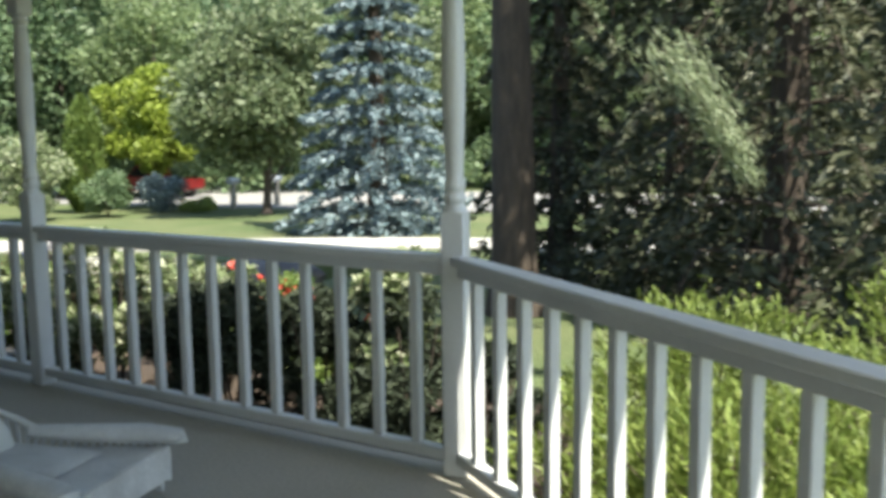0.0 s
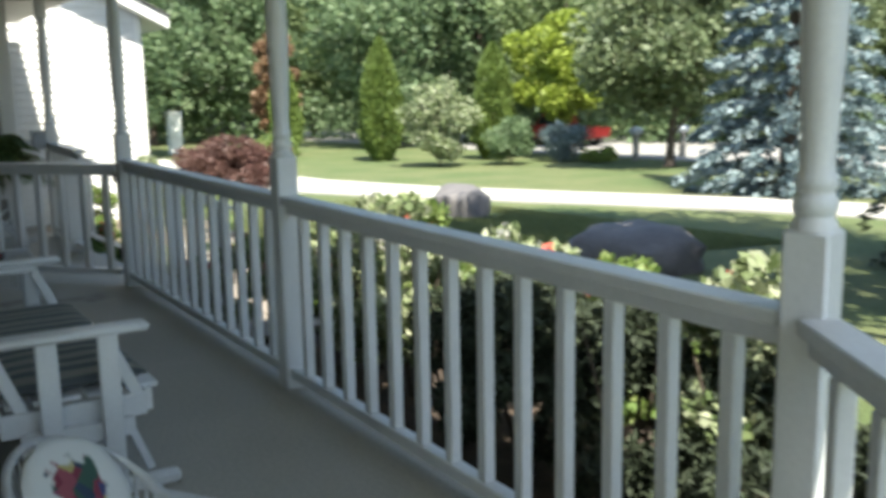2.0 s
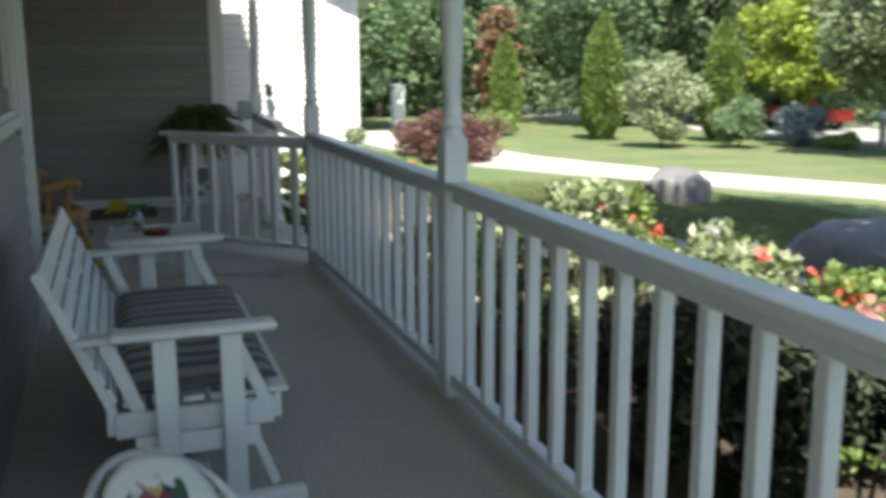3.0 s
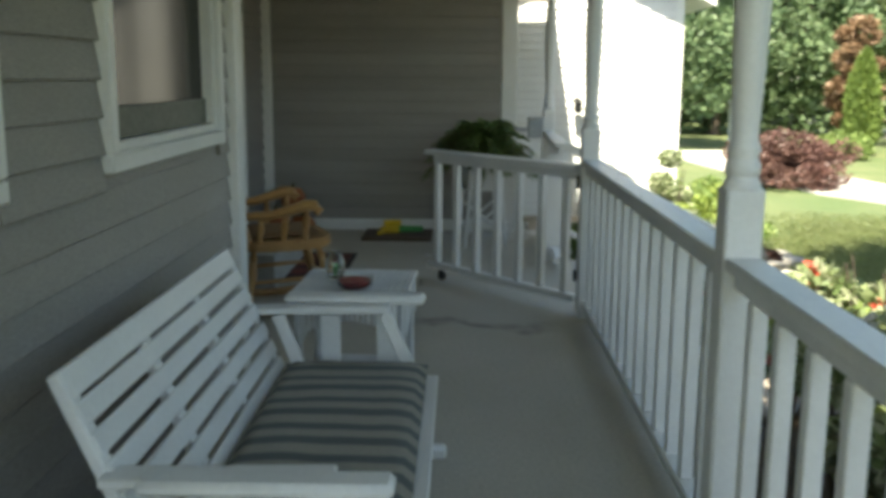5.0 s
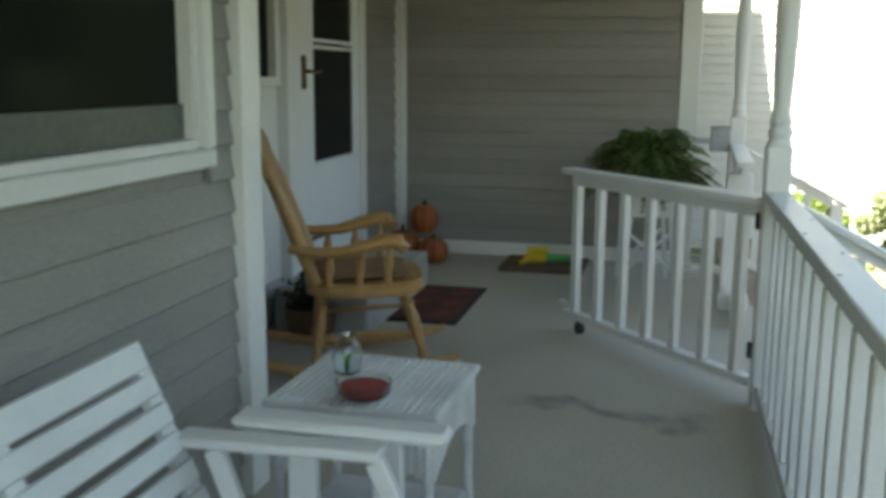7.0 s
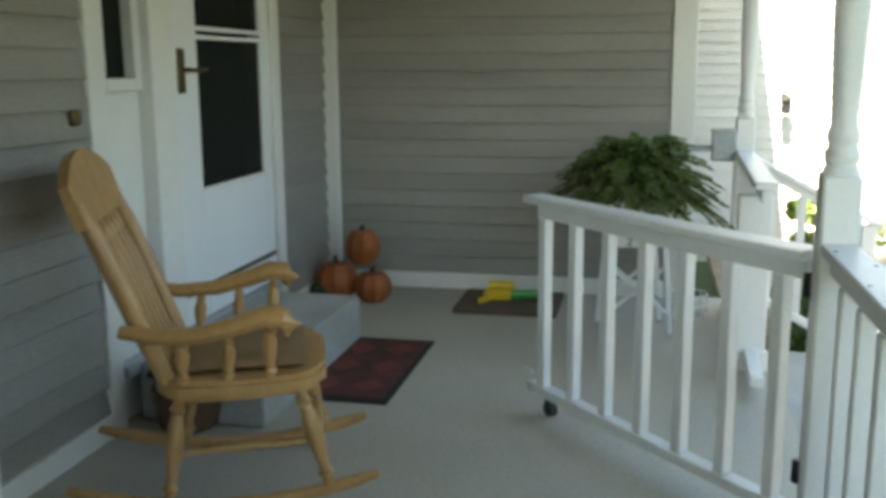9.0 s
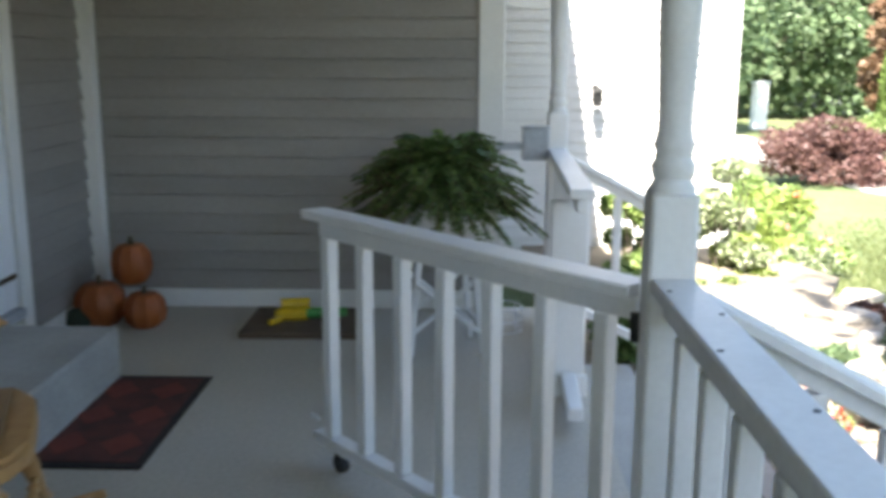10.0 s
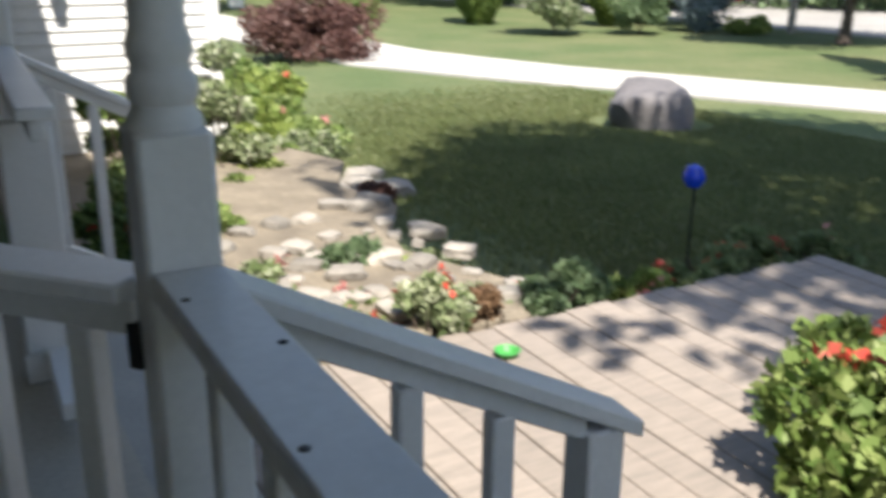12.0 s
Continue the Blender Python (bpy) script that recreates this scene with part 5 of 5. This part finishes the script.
def glider_bench():
    b = thing("glider_bench", pose(0, 0, 0), "white slatted wooden glider bench against the siding", "bench")
    y0, y1 = 2.13, 3.54
    for i in range(7):
        f = i / 6
        x, z = -1.36 - 0.17 * f, 0.39 + 0.375 * f
        part("back_slat", plank_between(BM(), (x, y0, z), (x, y1 - 0.02, z), 0.052 if i < 6 else 0.066, 0.018, (0.91, 0, 0.41)), M_WHITE, b)
    for y in (y0 + 0.02, y0 + 0.46, y0 + 0.91, y1 - 0.04):
        part("back_stile", plank_between(BM(), (-1.355, y, 0.33), (-1.55, y, 0.79), 0.05, 0.03, (0.91, 0, 0.41)), M_WHITE, b)
    for i in range(6):
        x = -1.33 + 0.09 * i
        part("seat_slat", box(BM(), (x, y0 + 0.03, 0.335), (x + 0.07, y1 - 0.03, 0.355), 0.004), M_WHITE, b)
    part("seat_apron", box(BM(), (-0.865, y0, 0.26), (-0.84, y1, 0.345), 0.004), M_WHITE, b)
    part("rear_apron", box(BM(), (-1.38, y0, 0.26), (-1.355, y1, 0.345), 0.004), M_WHITE, b)
    for y, s in ((y0, 1), (y1, -1)):
        part("seat_side", box(BM(), (-1.355, y - 0.012, 0.25), (-0.865, y + 0.012, 0.335), 0.004), M_WHITE, b)
        part("inner_arm", plank_between(BM(), (-1.46, y, 0.575), (-0.985, y, 0.585), 0.075, 0.024), M_WHITE, b)
        part("arm_prop", plank_between(BM(), (-0.88, y + 0.012 * s, 0.30), (-1.0, y + 0.012 * s, 0.572), 0.03, 0.045, (1, 0, 0)), M_WHITE, b)
        part("arm_prop", plank_between(BM(), (-1.27, y + 0.012 * s, 0.30), (-1.37, y + 0.012 * s, 0.563), 0.03, 0.045, (1, 0, 0)), M_WHITE, b)
    for y, s in ((y0 - 0.075, 1), (y1 + 0.085, -1)):
        part("frame_arm", plank_between(BM(), (-1.36, y, 0.60), (-0.86, y, 0.60), 0.085, 0.032, bev=0.012), M_WHITE, b)
        for x in (-1.20, -1.0):
            part("frame_leg", box(BM(), (x - 0.035, y - 0.013, 0.05), (x + 0.035, y + 0.013, 0.583), 0.005), M_WHITE, b)
        part("frame_rail", box(BM(), (-1.30, y + 0.014 * s, 0.20), (-0.92, y + 0.032 * s, 0.27), 0.004), M_WHITE, b)
        part("floor_runner", plank_between(BM(), (-1.42, y, 0.025), (-0.78, y, 0.025), 0.055, 0.05, bev=0.012), M_WHITE, b)
        for x in (-1.26, -0.94):
            part("glide_link", plank_between(BM(), (x, y + 0.04 * s, 0.24), (x + 0.07, y + 0.04 * s, 0.05), 0.014, 0.03, (1, 0, 0)), M_WHITE, b)
    part("frame_stretcher", box(BM(), (-1.12, y0 - 0.06, 0.06), (-1.07, y1 + 0.07, 0.1), 0.004), M_WHITE, b)


glider_bench()
c = thing("seat_cushion", pose(-1.09, 2.83, 0.356), "grey striped seat cushion lying on the glider bench", "cushion")
part("cushion_pad", pad(0.49, 1.34, 0.075, 16, 44, 0.45, 6), M_STRIPE, c)


def wicker_table():
    t = thing("wicker_table", pose(-1.145, 4.01, 0, 0, 0, -2), "square white wicker side table with a lower shelf", "table")
    s = 0.215
    bm = BM()
    box(bm, (-s, -s, 0.548), (s, s, 0.57), 0.012)
    part("tabletop", bm, M_WICKER, t)
    strand = mesh_of(tube(BM(), [(0, -s + 0.005, 0), (0, s - 0.005, 0)], 0.0095, 6), "reed", M_WICKER)
    for i in range(21):
        o = new("reed", strand)
        o.parent = t
        o.matrix_basis = Matrix.Translation((-s + 0.012 + i * (2 * s - 0.024) / 20, 0, 0.5715))
    part("braided_rim", tube(BM(), [(-s, -s, 0.568), (s, -s, 0.568), (s, s, 0.568), (-s, s, 0.568), (-s, -s, 0.568)], 0.013, 8), M_WICKER, t)
    for k in range(4):
        m = Matrix.Rotation(k * math.pi / 2, 4, "Z")
        bm = BM()
        for i in range(20):
            x = -s + 0.02 + i * (2 * s - 0.04) / 19
            drop = 0.085 + 0.06 * abs(2 * i / 19 - 1) ** 1.5
            tube(bm, [m @ Vector((x, s - 0.008, 0.555)), m @ Vector((x, s - 0.006, 0.555 - drop))], 0.009, 5)
        tagged(part("woven_apron", bm, M_WICKER, t), kind="stuff")
        part("leg", tube(BM(), [m @ Vector((s - 0.02, s - 0.02, 0.55)), m @ Vector((s - 0.018, s - 0.018, 0.25)), m @ Vector((s - 0.005, s - 0.005, 0.0))], [0.015, 0.014, 0.016], 10), M_WICKER, t)
        part("leg_brace", tube(BM(), [m @ Vector((s - 0.02, s - 0.02, 0.36)), m @ Vector((s - 0.05, s - 0.03, 0.43)), m @ Vector((s - 0.11, s - 0.02, 0.47))], 0.007, 6), M_WICKER, t)
    part("lower_shelf", box(BM(), (-s + 0.02, -s + 0.02, 0.2), (s - 0.02, s - 0.02, 0.22), 0.008), M_WICKER, t)


wicker_table()
TT = 0.5815
v = thing("glass_vase", pose(-1.235, 4.03, TT) @ Matrix.Scale(0.8, 4), "clear round glass vase with green cuttings", "vase")
vp = lathe(BM(), [(0.03, 0.0), (0.045, 0.02), (0.052, 0.06), (0.045, 0.1), (0.03, 0.125), (0.034, 0.14), (0.031, 0.14), (0.027, 0.125), (0.042, 0.1), (0.049, 0.06), (0.042, 0.022), (0.01, 0.008)], 20)
o = part("glass", vp, M_GLASS, v, "clear glass")
bm = BM()
for k in range(5):
    tube(bm, [(0, 0, 0.015), (0.012 * math.cos(k * 1.3), 0.012 * math.sin(k * 1.3), 0.08)], 0.004, 5)
part("cuttings", bm, M_GREENP, v)
v = thing("candle_dish", pose(-1.14, 3.88, TT), "red candle in a low glass dish", "candle")
part("dish", lathe(BM(), [(0.05, 0.0), (0.066, 0.012), (0.07, 0.04), (0.067, 0.04), (0.062, 0.014), (0.04, 0.006)], 24), M_GLASS, v, "clear glass dish")
part("wax", lathe(BM(), [(0.05, 0.007), (0.06, 0.014), (0.062, 0.03), (0.02, 0.031)], 24), M_CANDLE, v, "dark red wax")


def turned(bm, a, b, r, n=10):
    """A turned spindle from a to b with rings and a swelling."""
    a, b = Vector(a), Vector(b)
    prof = ((0, 0.8), (0.1, 0.8), (0.13, 1.25), (0.17, 0.8), (0.22, 0.75), (0.45, 1.2), (0.62, 1.25), (0.78, 0.8), (0.82, 1.2), (0.86, 0.75), (1, 0.7))
    return tube(bm, [a.lerp(b, f) for f, _ in prof], [r * k for _, k in prof], n)


ROCK = pose(-1.83, 5.93, 0.002, 0, -1, 21) @ Matrix.Diagonal((1.05, 1.12, 1.0, 1))


def rocking_chair():
    c = thing("rocking_chair", ROCK, "honey oak rocking chair with scrolled arms", "chair")
    for s in (-1, 1):
        y = 0.235 * s
        xs = [-0.50 + 0.92 * k / 12 for k in range(13)]
        bm = tube(BM(), [(x, y, 0.024 + 0.36 * x * x) for x in xs], [0.014] + [0.023] * 11 + [0.014], 8, 0.7)
        part("rocker", bm, M_OAK, c)
        part("front_leg", turned(BM(), (0.27, y, 0.06), (0.19, 0.2 * s, 0.40), 0.022), M_OAK, c)
        part("rear_leg", turned(BM(), (-0.21, y, 0.045), (-0.16, 0.18 * s, 0.40), 0.022), M_OAK, c)
        part("side_stretcher", tube(BM(), [(0.235, 0.22 * s, 0.21), (0.02, 0.215 * s, 0.205), (-0.19, 0.215 * s, 0.2)], [0.009, 0.014, 0.009], 8), M_OAK, c)
        bm = BM()
        pts = [(-0.30, 0.265 * s, 0.62), (-0.2, 0.275 * s, 0.60), (-0.08, 0.285 * s, 0.60), (0.03, 0.295 * s, 0.625), (0.11, 0.3 * s, 0.65), (0.16, 0.3 * s, 0.645), (0.18, 0.3 * s, 0.62), (0.16, 0.3 * s, 0.595)]
        tube(bm, pts, [0.02, 0.024, 0.026, 0.03, 0.034, 0.032, 0.026, 0.018], 10, 1.25)
        part("arm", bm, M_OAK, c)
        for x, top in ((0.11, 0.635), (-0.01, 0.6), (-0.14, 0.59)):
            part("arm_spindle", turned(BM(), (x, 0.25 * s, 0.44), (x + 0.01, 0.285 * s, top), 0.017), M_OAK, c)
        bm = BM()
        tube(bm, [(-0.19, 0.2 * s, 0.43), (-0.27, 0.215 * s, 0.66), (-0.345, 0.225 * s, 0.88), (-0.395, 0.22 * s, 1.0)], [0.026, 0.03, 0.028, 0.022], 10)
        part("back_post", bm, M_OAK, c)
    part("front_stretcher", turned(BM(), (0.245, -0.22, 0.18), (0.245, 0.22, 0.18), 0.015), M_OAK, c)
    part("rear_stretcher", tube(BM(), [(-0.19, -0.21, 0.18), (-0.19, 0.21, 0.18)], 0.012, 8), M_OAK, c)
    bm = BM()
    out = []
    for k in range(28):
        a = k * math.tau / 28
        cx, sy = math.cos(a), math.sin(a)
        out.append((0.02 + 0.26 * math.copysign(abs(cx) ** 0.45, cx), 0.275 * math.copysign(abs(sy) ** 0.5, sy)))
    prism(bm, out, 0.385, 0.445)
    bmesh.ops.bevel(bm, geom=[e for e in bm.edges if abs(e.verts[0].co.z - e.verts[1].co.z) < 1e-5], offset=0.016, segments=2, affect="EDGES")
    part("seat", bm, M_OAK, c)
    for k in range(5):
        y = -0.13 + 0.065 * k
        part("back_spindle", turned(BM(), (-0.2, y * 0.95, 0.445), (-0.385, y, 0.98), 0.012, 8), M_OAK, c)
    bm = BM()
    crest = [(-0.28, -0.02), (0.28, -0.02)] + [(0.28 - 0.056 * k, 0.11 + 0.09 * (1 - ((0.28 - 0.056 * k) / 0.285) ** 2)) for k in range(11)]
    m = Matrix.Translation((-0.378, 0, 0.95)) @ Matrix.Rotation(radians(-17), 4, "Y")
    front = [bm.verts.new(m @ Vector((0.016, y, z))) for y, z in crest]
    rear = [bm.verts.new(m @ Vector((-0.016, y, z))) for y, z in crest]
    for k in range(len(crest)):
        n = (k + 1) % len(crest)
        bm.faces.new([front[k], front[n], rear[n], rear[k]])
    bm.faces.new(front)
    bm.faces.new(rear)
    part("head_rail", bm, M_OAK, c)


rocking_chair()
p = thing("chair_pad", ROCK @ pose(0.018, 0, 0.4455), "tan seat pad on the rocking chair", "cushion")
part("pad", pad(0.40, 0.40, 0.035, 14, 14, 0.45), M_TAN, p)


WCH = pose(-1.2, 1.28, 0, 0, 0, 17)


def wicker_chair():
    c = thing("wicker_armchair", WCH @ Matrix.Diagonal((0.55, 1.0, 0.51, 1)), "low white wicker armchair with a fan-ribbed back", "chair")
    # the chair faces -y
    bm = BM()
    R = 0.33
    for k in range(27):
        a = radians(-8 + k * 196 / 26)
        x, y = R * math.cos(a), 0.02 + R * 0.86 * math.sin(a)
        lift = max(0.0, math.sin(a)) ** 0.8
        top = 0.46 + 0.31 * lift
        tube(bm, [(x * 0.86, y * 0.86, 0.12), (x * 0.95, y * 0.95, 0.38), (x * 1.08, y * 1.08 + 0.05 * lift, top)], [0.011, 0.011, 0.009], 5)
    tagged(part("woven_back", bm, M_WICKER, c), kind="stuff")
    bm = BM()
    pts, rad = [], []
    for k in range(31):
        a = radians(-14 + k * 208 / 30)
        lift = max(0.0, math.sin(a)) ** 0.8
        pts.append((R * 1.08 * math.cos(a), (0.02 + R * 0.86 * math.sin(a)) * 1.08 + 0.05 * lift - (0.05 if math.sin(a) < 0 else 0), 0.465 + 0.31 * lift))
        rad.append(0.03 if lift < 0.4 else 0.022)
    tube(bm, pts, rad, 10)
    part("rolled_rim", bm, M_WICKER, c)
    for s in (-1, 1):
        bm = BM()
        tube(bm, [(0.345 * s, 0.06, 0.475), (0.44 * s, -0.15, 0.46), (0.58 * s, -0.42, 0.45), (0.62 * s, -0.52, 0.43), (0.62 * s, -0.53, 0.38)], [0.05, 0.068, 0.075, 0.065, 0.04], 14, 1.5)
        part("rolled_arm", bm, M_WICKER, c)
        bm = BM()
        for k in range(17):
            y = -0.49 + 0.032 * k
            x = 0.335 + 0.5 * max(0.0, 0.03 - y)
            tube(bm, [(x * s, y, 0.445), ((x - 0.01) * s, y, 0.3), ((x - 0.015) * s, y, 0.08)], 0.013, 5)
        tagged(part("woven_side", bm, M_WICKER, c), kind="stuff")
    bm = BM()
    for k in range(37):
        x = -0.576 + 0.032 * k
        tube(bm, [(x, -0.49, 0.36), (x, -0.49, 0.10)], 0.014, 5)
    tagged(part("woven_front", bm, M_WICKER, c), kind="stuff")
    bm = BM()
    prism(bm, [(-0.57, -0.49), (0.57, -0.49), (0.31, 0.0), (0.31, 0.27), (-0.31, 0.27), (-0.31, 0.0)], 0.335, 0.365)
    part("seat", bm, M_WICKER, c)
    for x, y in ((-0.55, -0.46), (0.55, -0.46), (-0.24, 0.22), (0.24, 0.22)):
        part("leg", tube(BM(), [(x, y, 0.0), (x, y, 0.2)], [0.018, 0.022], 8), M_WICKER, c)


wicker_chair()
m = WCH @ Matrix.Diagonal((0.55, 1.0, 0.51, 1))
k = thing("floral_cushion", m @ pose(0.0, 0.17, 0.56, 46, 0, 0), "oval pale cushion printed with a dark floral bouquet", "cushion")
bm = pad(0.54, 0.46, 0.06, 20, 20, 0.5)
for v in bm.verts:
    ux, uy = v.co.x / 0.27, v.co.y / 0.23
    v.co.x, v.co.y = 0.27 * ux * math.sqrt(1 - uy * uy / 2), 0.23 * uy * math.sqrt(1 - ux * ux / 2)
part("cushion_pad", bm, M_FLORAL, k)
k = thing("seat_pad", m @ pose(0.0, -0.06, 0.366, 0, 0, 0), "white seat pad of the wicker armchair", "cushion")
part("cushion_pad", pad(0.54, 0.52, 0.06, 16, 16, 0.45), M_WICKER, k)

# entry clutter
d = thing("door_mat", pose(0, 0, 0.0), "dark red patterned woven mat before the step", "mat")
bm = BM()
out = [(-2.0, 6.70), (-1.54, 6.70), (-1.54, 7.63), (-2.0, 7.63)]
part("mat_border", prism(BM(), out, 0.002, 0.010), M_MAT_EDGE, d, "", False)
part("mat_field", prism(BM(), [(x * 0.88 - 1.77 * 0.12, y * 0.92 + 7.165 * 0.08) for x, y in out], 0.010, 0.0135), M_MAT, d, "", False)
tile = mesh_of(prism(BM(), [(-0.075, 0), (0, -0.1), (0.075, 0), (0, 0.1)], 0.0135, 0.0155), "mat_medallion", surface("red_mat_motif", (0.20, 0.045, 0.03), (0.14, 0.03, 0.022), 0.95, 9, 130, 0.6), False)
for i in range(2):
    for j in range(3):
        o = new("mat_medallion", tile)
        o.parent = d
        o.matrix_basis = Matrix.Translation((-1.87 + 0.2 * i, 6.89 + 0.275 * j, 0))
for x, y, z, r, sq in ((-2.10, 8.43, 0.0, 0.115, 0.95), (-2.34, 8.46, 0.0, 0.135, 1.0), (-2.20, 8.56, 0.2, 0.11, 1.15)):
    p = thing("pumpkin", pose(x, y, z, 0, 0, 40 * x), "ribbed orange pumpkin piled in the corner", "pumpkin", "pumpkins")
    prof = [(0.02, 0.012), (0.55 * r, 0.0), (0.9 * r, 0.35 * r * sq), (r, 0.8 * r * sq), (0.92 * r, 1.25 * r * sq), (0.6 * r, 1.6 * r * sq), (0.22 * r, 1.64 * r * sq), (0.05 * r, 1.52 * r * sq)]
    part("flesh", lathe(BM(), prof, 40, ONE, 10, 0.10), M_PUMPKIN, p)
    part("stem", tube(BM(), [(0, 0, 1.5 * r * sq), (0.005, 0, 1.75 * r * sq), (0.03, 0.01, 1.95 * r * sq)], [0.02, 0.014, 0.012], 6), M_STEM, p)
boulder("dark_gourd", -2.42, 8.36, 0.06, 0.06, 0.08, "small dark green gourd beside the pumpkins", 60, L_HEDGE, "gourd", "", 0.0, 2)
t = thing("coir_mat", pose(0, 0, 0), "brown coir mat against the end wall", "mat")
part("mat", prism(BM(), [(-1.57, 8.22), (-0.98, 8.22), (-0.98, 8.72), (-1.57, 8.72)], 0.002, 0.03), M_TRAY, t, "", False)
t = thing("toy_blaster", pose(-1.3, 8.47, 0.032, 0, 0, 8), "yellow and green plastic toy water blaster", "toy")
bm = BM()
box(bm, (-0.13, -0.03, 0.0), (0.04, 0.03, 0.06), 0.014)
part("toy_body", bm, M_YELLOW, t, "yellow plastic")
part("toy_barrel", tube(BM(), [(0.03, 0, 0.035), (0.24, 0.0, 0.035)], [0.03, 0.024], 12), M_GREENP, t, "green plastic")
part("toy_tank", tube(BM(), [(-0.1, 0, 0.085), (0.05, 0, 0.085)], 0.03, 12), M_YELLOW, t)
part("toy_grip", plank_between(BM(), (-0.1, -0.02, 0.015), (-0.15, -0.1, 0.015), 0.03, 0.03), M_YELLOW, t)
t = thing("plant_pot", pose(-2.24, 6.33, 0), "brown ceramic pot with a wilted dark plant", "pot")
part("pot", lathe(BM(), [(0.09, 0.0), (0.115, 0.02), (0.135, 0.12), (0.14, 0.16), (0.13, 0.16), (0.122, 0.12), (0.02, 0.11)], 28), M_TERRA, t)
part("soil", lathe(BM(), [(0.02, 0.118), (0.118, 0.119), (0.11, 0.128), (0.02, 0.135)], 20), M_SOIL, t)
rg = np.random.default_rng(5)
P = rg.normal(size=(260, 3)) * np.array([0.05, 0.05, 0.05]) + np.array([0, 0, 0.2])
P[:, 2] = np.maximum(P[:, 2], 0.14)
blades("leaves", P, rg.normal(size=(260, 3)), 0.07, 0.03, L_HEDGE, t)
part("plant_hook", tube(BM(), [(-0.1, 0.03, 0.12), (-0.11, 0.03, 0.26), (-0.07, 0.03, 0.33), (-0.01, 0.03, 0.35)], 0.005, 6), M_PAPER, t)


def fern_stand():
    s = thing("plant_stand", pose(-0.56, 8.12, 0, 0, 0, 12), "white folding plant stand with crossed legs", "stand")
    part("planter_box", box(BM(), (-0.15, -0.13, 0.46), (0.15, 0.13, 0.70), 0.01), M_WHITE, s, "white planter box")
    for y in (-0.13, 0.13):
        for sg in (-1, 1):
            part("leg", plank_between(BM(), (0.17 * sg, y, 0.0), (0.13 * sg, y, 0.46), 0.022, 0.03, (1, 0, 0)), M_WHITE, s)
        part("cross_brace", plank_between(BM(), (-0.165, y + 0.018, 0.10), (0.15, y + 0.018, 0.36), 0.014, 0.022, (0, 0, 1)), M_WHITE, s)
        part("cross_brace", plank_between(BM(), (0.165, y - 0.018, 0.10), (-0.15, y - 0.018, 0.36), 0.014, 0.022, (0, 0, 1)), M_WHITE, s)
    for sg in (-1, 1):
        part("side_bar", box(BM(), (0.155 * sg - 0.011, -0.12, 0.13), (0.155 * sg + 0.011, 0.12, 0.155), 0.003), M_WHITE, s)
    part("handle_bar", tube(BM(), [(-0.11, -0.145, 0.71), (0.11, -0.145, 0.71)], 0.012, 8), M_WHITE, s)
    for x in (-0.11, 0.11):
        part("handle_prop", box(BM(), (x - 0.012, -0.157, 0.62), (x + 0.012, -0.131, 0.74), 0.003), M_WHITE, s)
    f = thing("fern", pose(-0.56, 8.12, 0.71), "large bushy green fern in the white planter", "plant")
    rg = np.random.default_rng(11)
    bm = BM()
    P, D = [], []
    for k in range(430):
        a = k * 2.4 + rg.uniform(-0.3, 0.3)
        e = rg.uniform(0.15, 1.5)
        L = rg.uniform(0.22, 0.42) if k % 9 else rg.uniform(0.36, 0.43)
        out = np.array([math.cos(a), math.sin(a), 0])
        if out[1] > 0:
            out[1] *= 0.75
        pts = []
        for j in range(8):
            u = j / 7
            pts.append(out * (L * (math.cos(e) * u + 0.3 * u * u)) + np.array([0, 0, 0.03 + L * (math.sin(e) * u * 1.5 - 0.8 * u ** 2.2)]))
        tube(bm, [tuple(q) for q in pts], [0.004] * 7 + [0.002], 4)
        pts = np.array(pts)
        for j in range(1, 8):
            for sub in range(4):
                u = sub / 4
                c = pts[j - 1] * (1 - u) + pts[j] * u
                d = pts[j] - pts[j - 1]
                d /= np.linalg.norm(d)
                side = np.cross(d, [0, 0, 1])
                side /= np.linalg.norm(side) + 1e-6
                w = 0.055 * (1 - 0.7 * (j + u) / 8)
                for sg in (-1, 1):
                    P.append(c + side * sg * w * 0.5)
                    D.append(side * sg + d * 0.5 + rg.normal(size=3) * 0.35)
    tagged(part("frond_stem", bm, M_STEM, f), kind="stuff")
    blades("fronds", P, D, 0.046, 0.014, L_FERN, f)


fern_stand()
t = thing("wire_basket", pose(-0.26, 8.38, 0), "small white wire basket on the porch floor", "basket")
for z in (0.02, 0.08, 0.14):
    part("hoop", tube(BM(), [(0.1 * math.cos(a * math.tau / 16), 0.1 * math.sin(a * math.tau / 16), z) for a in range(17)], 0.004, 5), M_WHITE, t)
for k in range(8):
    a = k * math.tau / 8
    part("wire", tube(BM(), [(0.1 * math.cos(a), 0.1 * math.sin(a), 0.0), (0.1 * math.cos(a), 0.1 * math.sin(a), 0.14)], 0.003, 4), M_WHITE, t)

# ---- boards and planks ----
lay_siding()
lay_deck()
